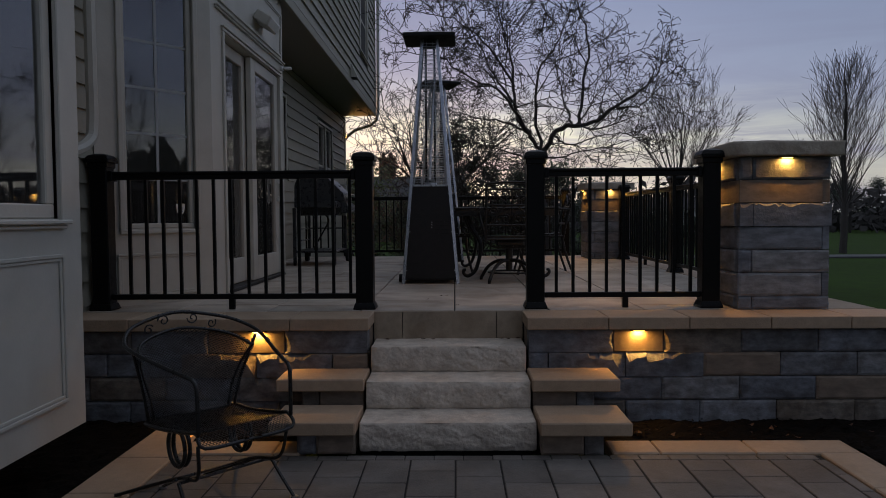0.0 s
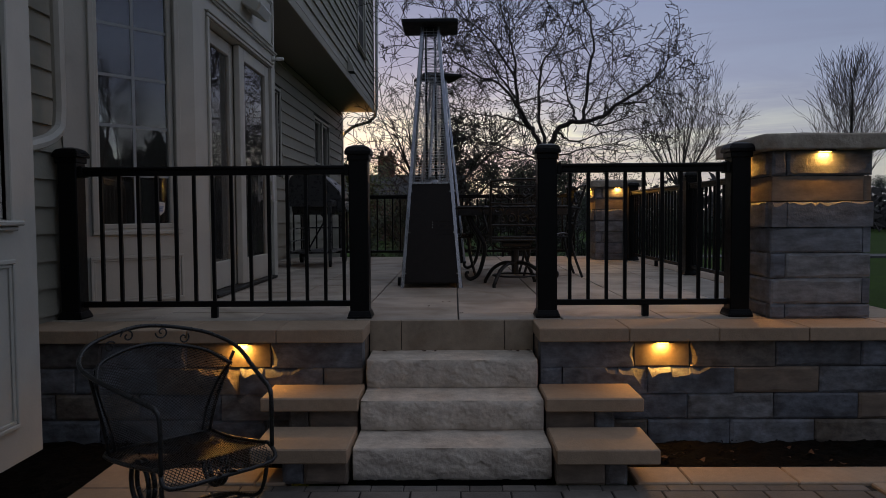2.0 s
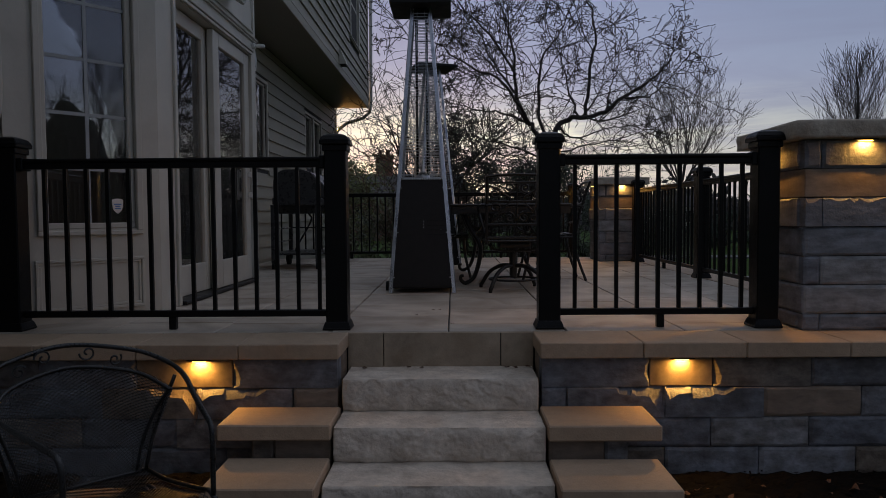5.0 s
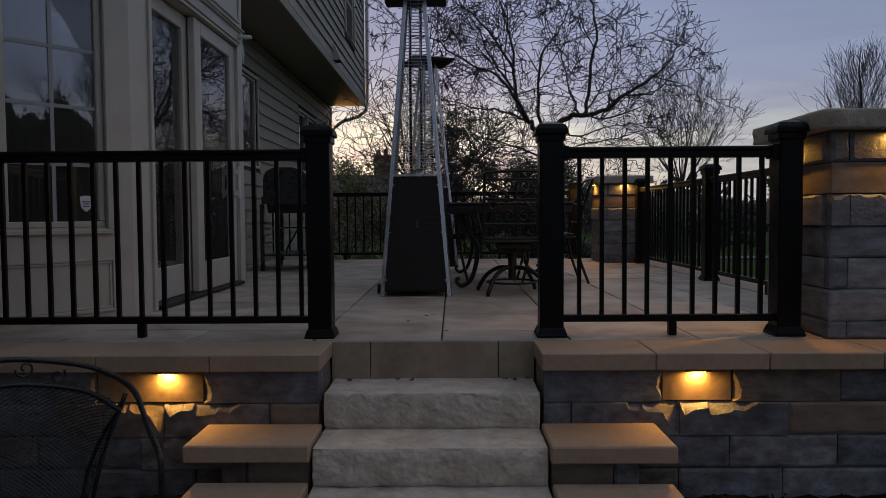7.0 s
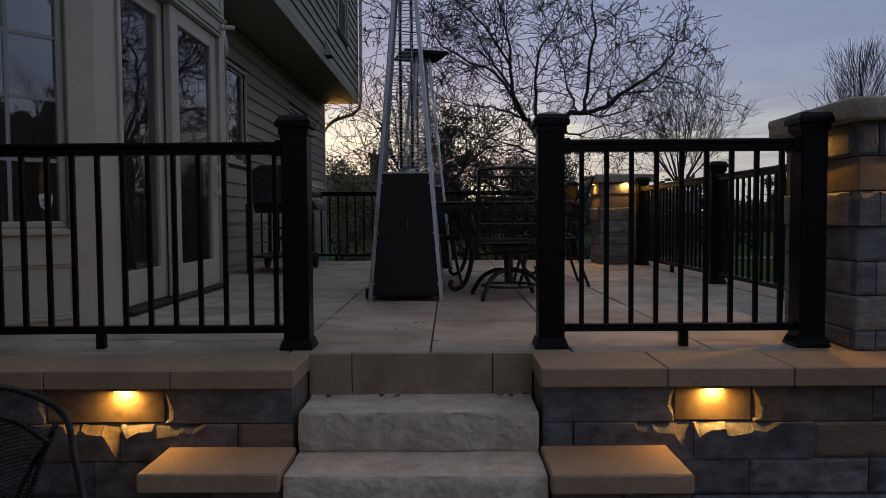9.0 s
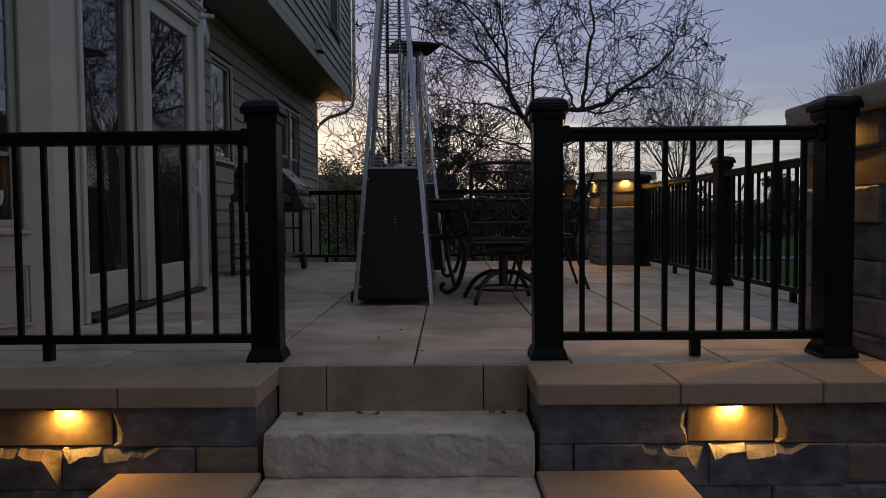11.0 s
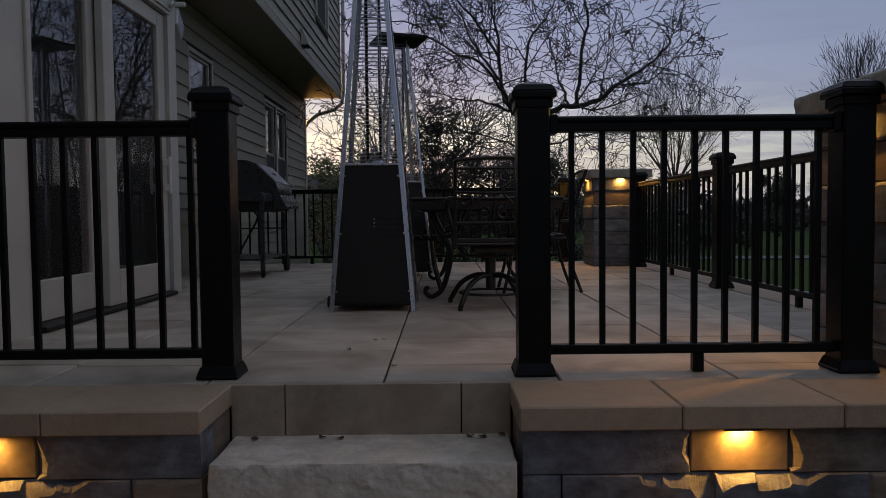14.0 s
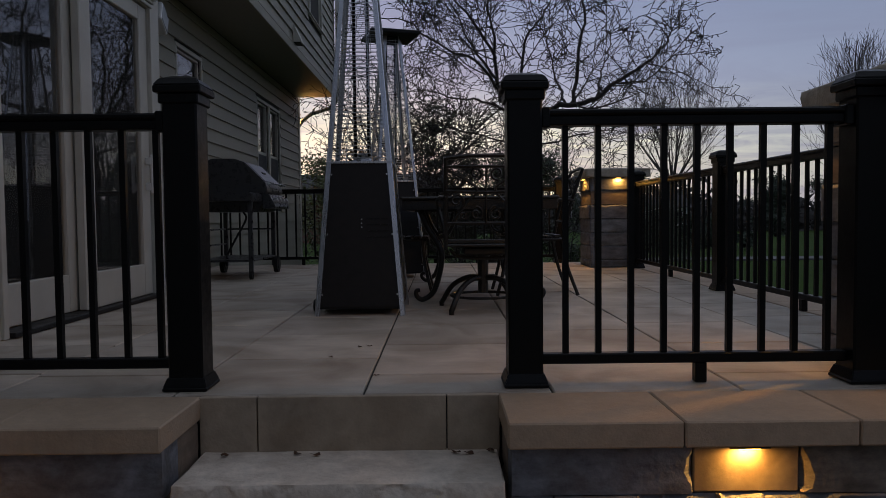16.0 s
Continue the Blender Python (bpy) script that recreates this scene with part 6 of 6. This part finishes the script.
def lamp_stones(parent, joints, z_hi, z_lo, top):
    """The stones round a wall light: smooth block under it, a chipped neighbour on either side, two chipped stones below."""
    (a0, a1, a2, a3), (b0, b1, b2) = joints
    h, hh = .138, top - z_hi - .004
    sides = [(.02, .0), (.035, .012), (.06, .024), (.10, .018), (.125, .0)]
    more = [(.012, .03), (.045, .036), (.085, .022), (.12, .004)]
    for name, x, z, bm, mat, back in (
            ("stone", a0, z_hi, chipped_block(a1 - a0 - .004, hh, sides, .02, upright=True), "stone", 0),
            ("stone", a1, z_hi, box(0, a2 - a1 - .004, .010, .12, 0, hh, .004), "lampstone", 0),
            ("stone", a2, z_hi, chipped_block(a3 - a2 - .004, hh, more, .02, upright=True, flip=True), "stone", 0),
            ("stone", b0, z_lo, chipped_block(b1 - b0 - .004, h, [(.225, 0), (.24, .030), (.290, .036), (.298, .020), (.318, .036), (.378, .042), (.386, .052), (.431, .125), (.441, .105), (.447, .030)], .026), "stone", -.010),
            ("stone", b1, z_lo, chipped_block(b2 - b1 - .004, h, [(.004, .016), (.022, .054), (.062, .030), (.122, .024), (.128, .050), (.160, .049), (.220, .040), (.226, .028), (.274, .036), (.318, .010), (.330, 0)], .026), "stone", -.010)):
        o = part(name, bm, mat, parent)
        o.location = (x + .002, WALL_Y + back, z + .002)


ZC = [-.045, .097, .239, .381, .523, .665]
lamp_stones(wall_front, ((ST_R + .005, .938, 1.235, 1.687), (.554, 1.007, 1.466)), ZC[4], ZC[3], ZC[5])
stone_course(wall_front, [1.687, 2.14, 2.60], ZC[4], ZC[5], 1)
stone_course(wall_front, [ST_R + .005, .554], ZC[3], ZC[4], 2)
stone_course(wall_front, [1.466, 1.92, 2.37, 2.60], ZC[3], ZC[4], 21, tan=(0,))
stone_course(wall_front, [ST_R + .005, .77, 1.225, 1.68, 2.13, 2.60], ZC[2], ZC[3], 3, tan=(4,))
stone_course(wall_front, [ST_R + .005, .56, 1.01, 1.45, 1.90, 2.36, 2.60], ZC[1], ZC[2], 4)
stone_course(wall_front, [ST_R + .005, .77, 1.225, 1.68, 2.13, 2.60], ZC[0], ZC[1], 5)
lamp_stones(wall_front, ((-1.93, -1.472, -1.013, ST_L - .005), (-1.63, -1.18, -.73)), ZC[4], ZC[3], ZC[5])
stone_course(wall_front, [-2.39, -1.93], ZC[4], ZC[5], 6)
stone_course(wall_front, [-2.39, -2.08, -1.63], ZC[3], ZC[4], 7)
stone_course(wall_front, [-.73, ST_L - .005], ZC[3], ZC[4], 71, tan=(0,))
stone_course(wall_front, [-2.39, -2.19, -1.735, -1.282], ZC[2], ZC[3], 8)
o = part("stone", chipped_block(.448, .138, [(.078, 0), (.088, .036), (.106, .046), (.126, .032), (.134, 0)], .02), "stone", wall_front)
o.location = (-1.280, WALL_Y - .008, ZC[2] + .002)
stone_course(wall_front, [-.83, ST_L - .005], ZC[2], ZC[3], 81)
stone_course(wall_front, [-2.39, -1.95, -1.50, -1.05, -.60, ST_L - .005], ZC[1], ZC[2], 9)
stone_course(wall_front, [-2.39, -2.12, -1.675, -1.23, -.78, ST_L - .005], ZC[0], ZC[1], 10)
# returns beside the stair
for side, x in ((1, ST_R), (-1, ST_L)):
    for j in range(5):
        o = part("stone", rough_block(.174, .05, .138, 200 + j + (side > 0) * 9, .004, 3, 2), "stone" if j < 3 else "tanstone", wall_front)
        o.matrix_basis = pose(x + .007 * side, 4.463 if side > 0 else 4.289, ZC[j] + .002, 0, 0, -90 if side > 0 else 90)

# capstones
for js in ([ST_R - .008, .90, 1.372, 1.845, 2.31, 2.68], [-2.39, -1.93, -1.453, -.973, ST_L + .008]):
    for x0, x1 in zip(js, js[1:]):
        part("capstone", box(x0 + .0018, x1 - .0018, CAP_Y, 4.464, .666, DECK - .002, .0045), "cap", wall_front)

# deck slabs: columns of square slabs, staggered
offs = {-4: .38, -3: .02, -2: .576, -1: .244, 0: .545, 1: .30, 2: .52, 3: .12}
deck = bpy.data.objects["floor"]
rd = random.Random(21)
for k, o in offs.items():
    x0, x1 = max(k * .6, -2.40), min(k * .6 + .6, 2.30)
    if x1 - x0 < .05:
        continue
    ys = [4.468]
    y = o + .6 * 7
    while y < 10.93:
        if y > ys[-1] + .05:
            ys.append(y)
        y += .6
    ys.append(10.93)
    for y0, y1 in zip(ys, ys[1:]):
        part("slab", box(x0 + .004, x1 - .004, y0 + .005, y1 - .005, DECK - .05, DECK - rd.uniform(0, .003), .004), "deckslab", deck)
y = 4.468
while y < 10.9:
    part("edge_slab", box(2.305, 2.66, y + .002, min(y + .46, 10.93) - .002, DECK - .072, DECK - .001, .005), "cap", deck)
    y += .46

# pavers: thin soldier course round the edge, staggered columns within, tan border outside
rnd = random.Random(5)
COL = .2225
for i in range(22):
    x = -1.44 + i * .148
    part("paver", box(max(x, -1.425) + .002, min(x + .148, 1.84) - .002, 3.480, 3.545, GROUND - .05, GROUND - rnd.uniform(0, .002), .003), "paver", pavement)
for xx in ((1.785, 1.842), (-1.428, -1.340)):
    y = 3.476
    while y > -2.4:
        part("paver", box(*xx, y - .208, y - .003, GROUND - .05, GROUND - rnd.uniform(0, .002), .003), "paver", pavement)
        y -= .21
for i in range(-6, 8):
    x0 = i * COL
    y1 = 3.476
    first = True
    while y1 > -2.5:
        ln = rnd.choice((.315, .315, .16, .235))
        if first:
            ln, first = (.235, .315, .16)[i % 3], False
        y0 = max(y1 - ln, -2.59)
        part("paver", box(x0 + .004, x0 + COL - .004, y0 + .002, y1 - .002, GROUND - .05, GROUND - rnd.uniform(0, .003), .003), "paver", pavement)
        y1 = y0
for x0, x1 in zip([.80, 1.045, 1.53, 2.06], [1.045, 1.53, 2.06]):
    part("border_stone", box(x0 + .002, x1 - .002, 3.549, 3.755, GROUND - .06, GROUND + .010, .006), "cap", pavement)
for x0, x1 in zip([-1.428, -.94], [-.94, -.80]):
    part("border_stone", box(x0 + .002, x1 - .002, 3.549, 3.755, GROUND - .06, GROUND + .010, .006), "cap", pavement)
for xx, top in (((1.847, 2.06), 3.546), ((-1.715, -1.432), 3.97)):
    y = top
    while y > -2.4:
        part("border_stone", box(*xx, y - .477, y - .003, GROUND - .06, GROUND + .010, .006), "cap", pavement)
        y -= .48


# lap siding boards
def boards(x, y0, y1, z0, z1, holes, parent, mat="siding", step=.158, proud=.028):
    z = z0
    while z < z1 - .02:
        top = min(z + step, z1)
        cuts = [(h[0], h[1]) for h in holes if h[2] < top - .01 and h[3] > z + .01]
        a = y0
        for c0, c1 in sorted(cuts) + [(y1, y1)]:
            if c0 - a > .01:
                bm = bmesh.new()
                sec = [(x, z), (x + proud, z), (x + .004, top + .012), (x, top + .012)]
                lo = [bm.verts.new((px, a, pz)) for px, pz in sec]
                hi = [bm.verts.new((px, c0, pz)) for px, pz in sec]
                bm.faces.new(lo)
                bm.faces.new(hi[::-1])
                for i in range(4):
                    bm.faces.new((lo[i], hi[i], hi[(i + 1) % 4], lo[(i + 1) % 4]))
                bmesh.ops.recalc_face_normals(bm, faces=bm.faces[:])
                part("siding_board", bm, mat, parent)
            a = max(a, c1)
        z += step


boards(-2.390, 3.365, 4.66, .30, 4.5, [], house)
boards(XS - .018, 7.545, YE + .018, .30, TOP_S - .03, [(W3[0] - .047, W3[1] + .047, W3[2] - .047, W3[3] + .047), (W4a[0] - .05, W4b[1] + .05, W4a[2] - .05, W4a[3] + .05)], house)
boards(XU - .018, 4.6, YE - .002, TOP_S + .10, 8.15, [(UW[0] - .09, UW[1] + .09, UW[2] - .1, UW[3] + .09)], house)
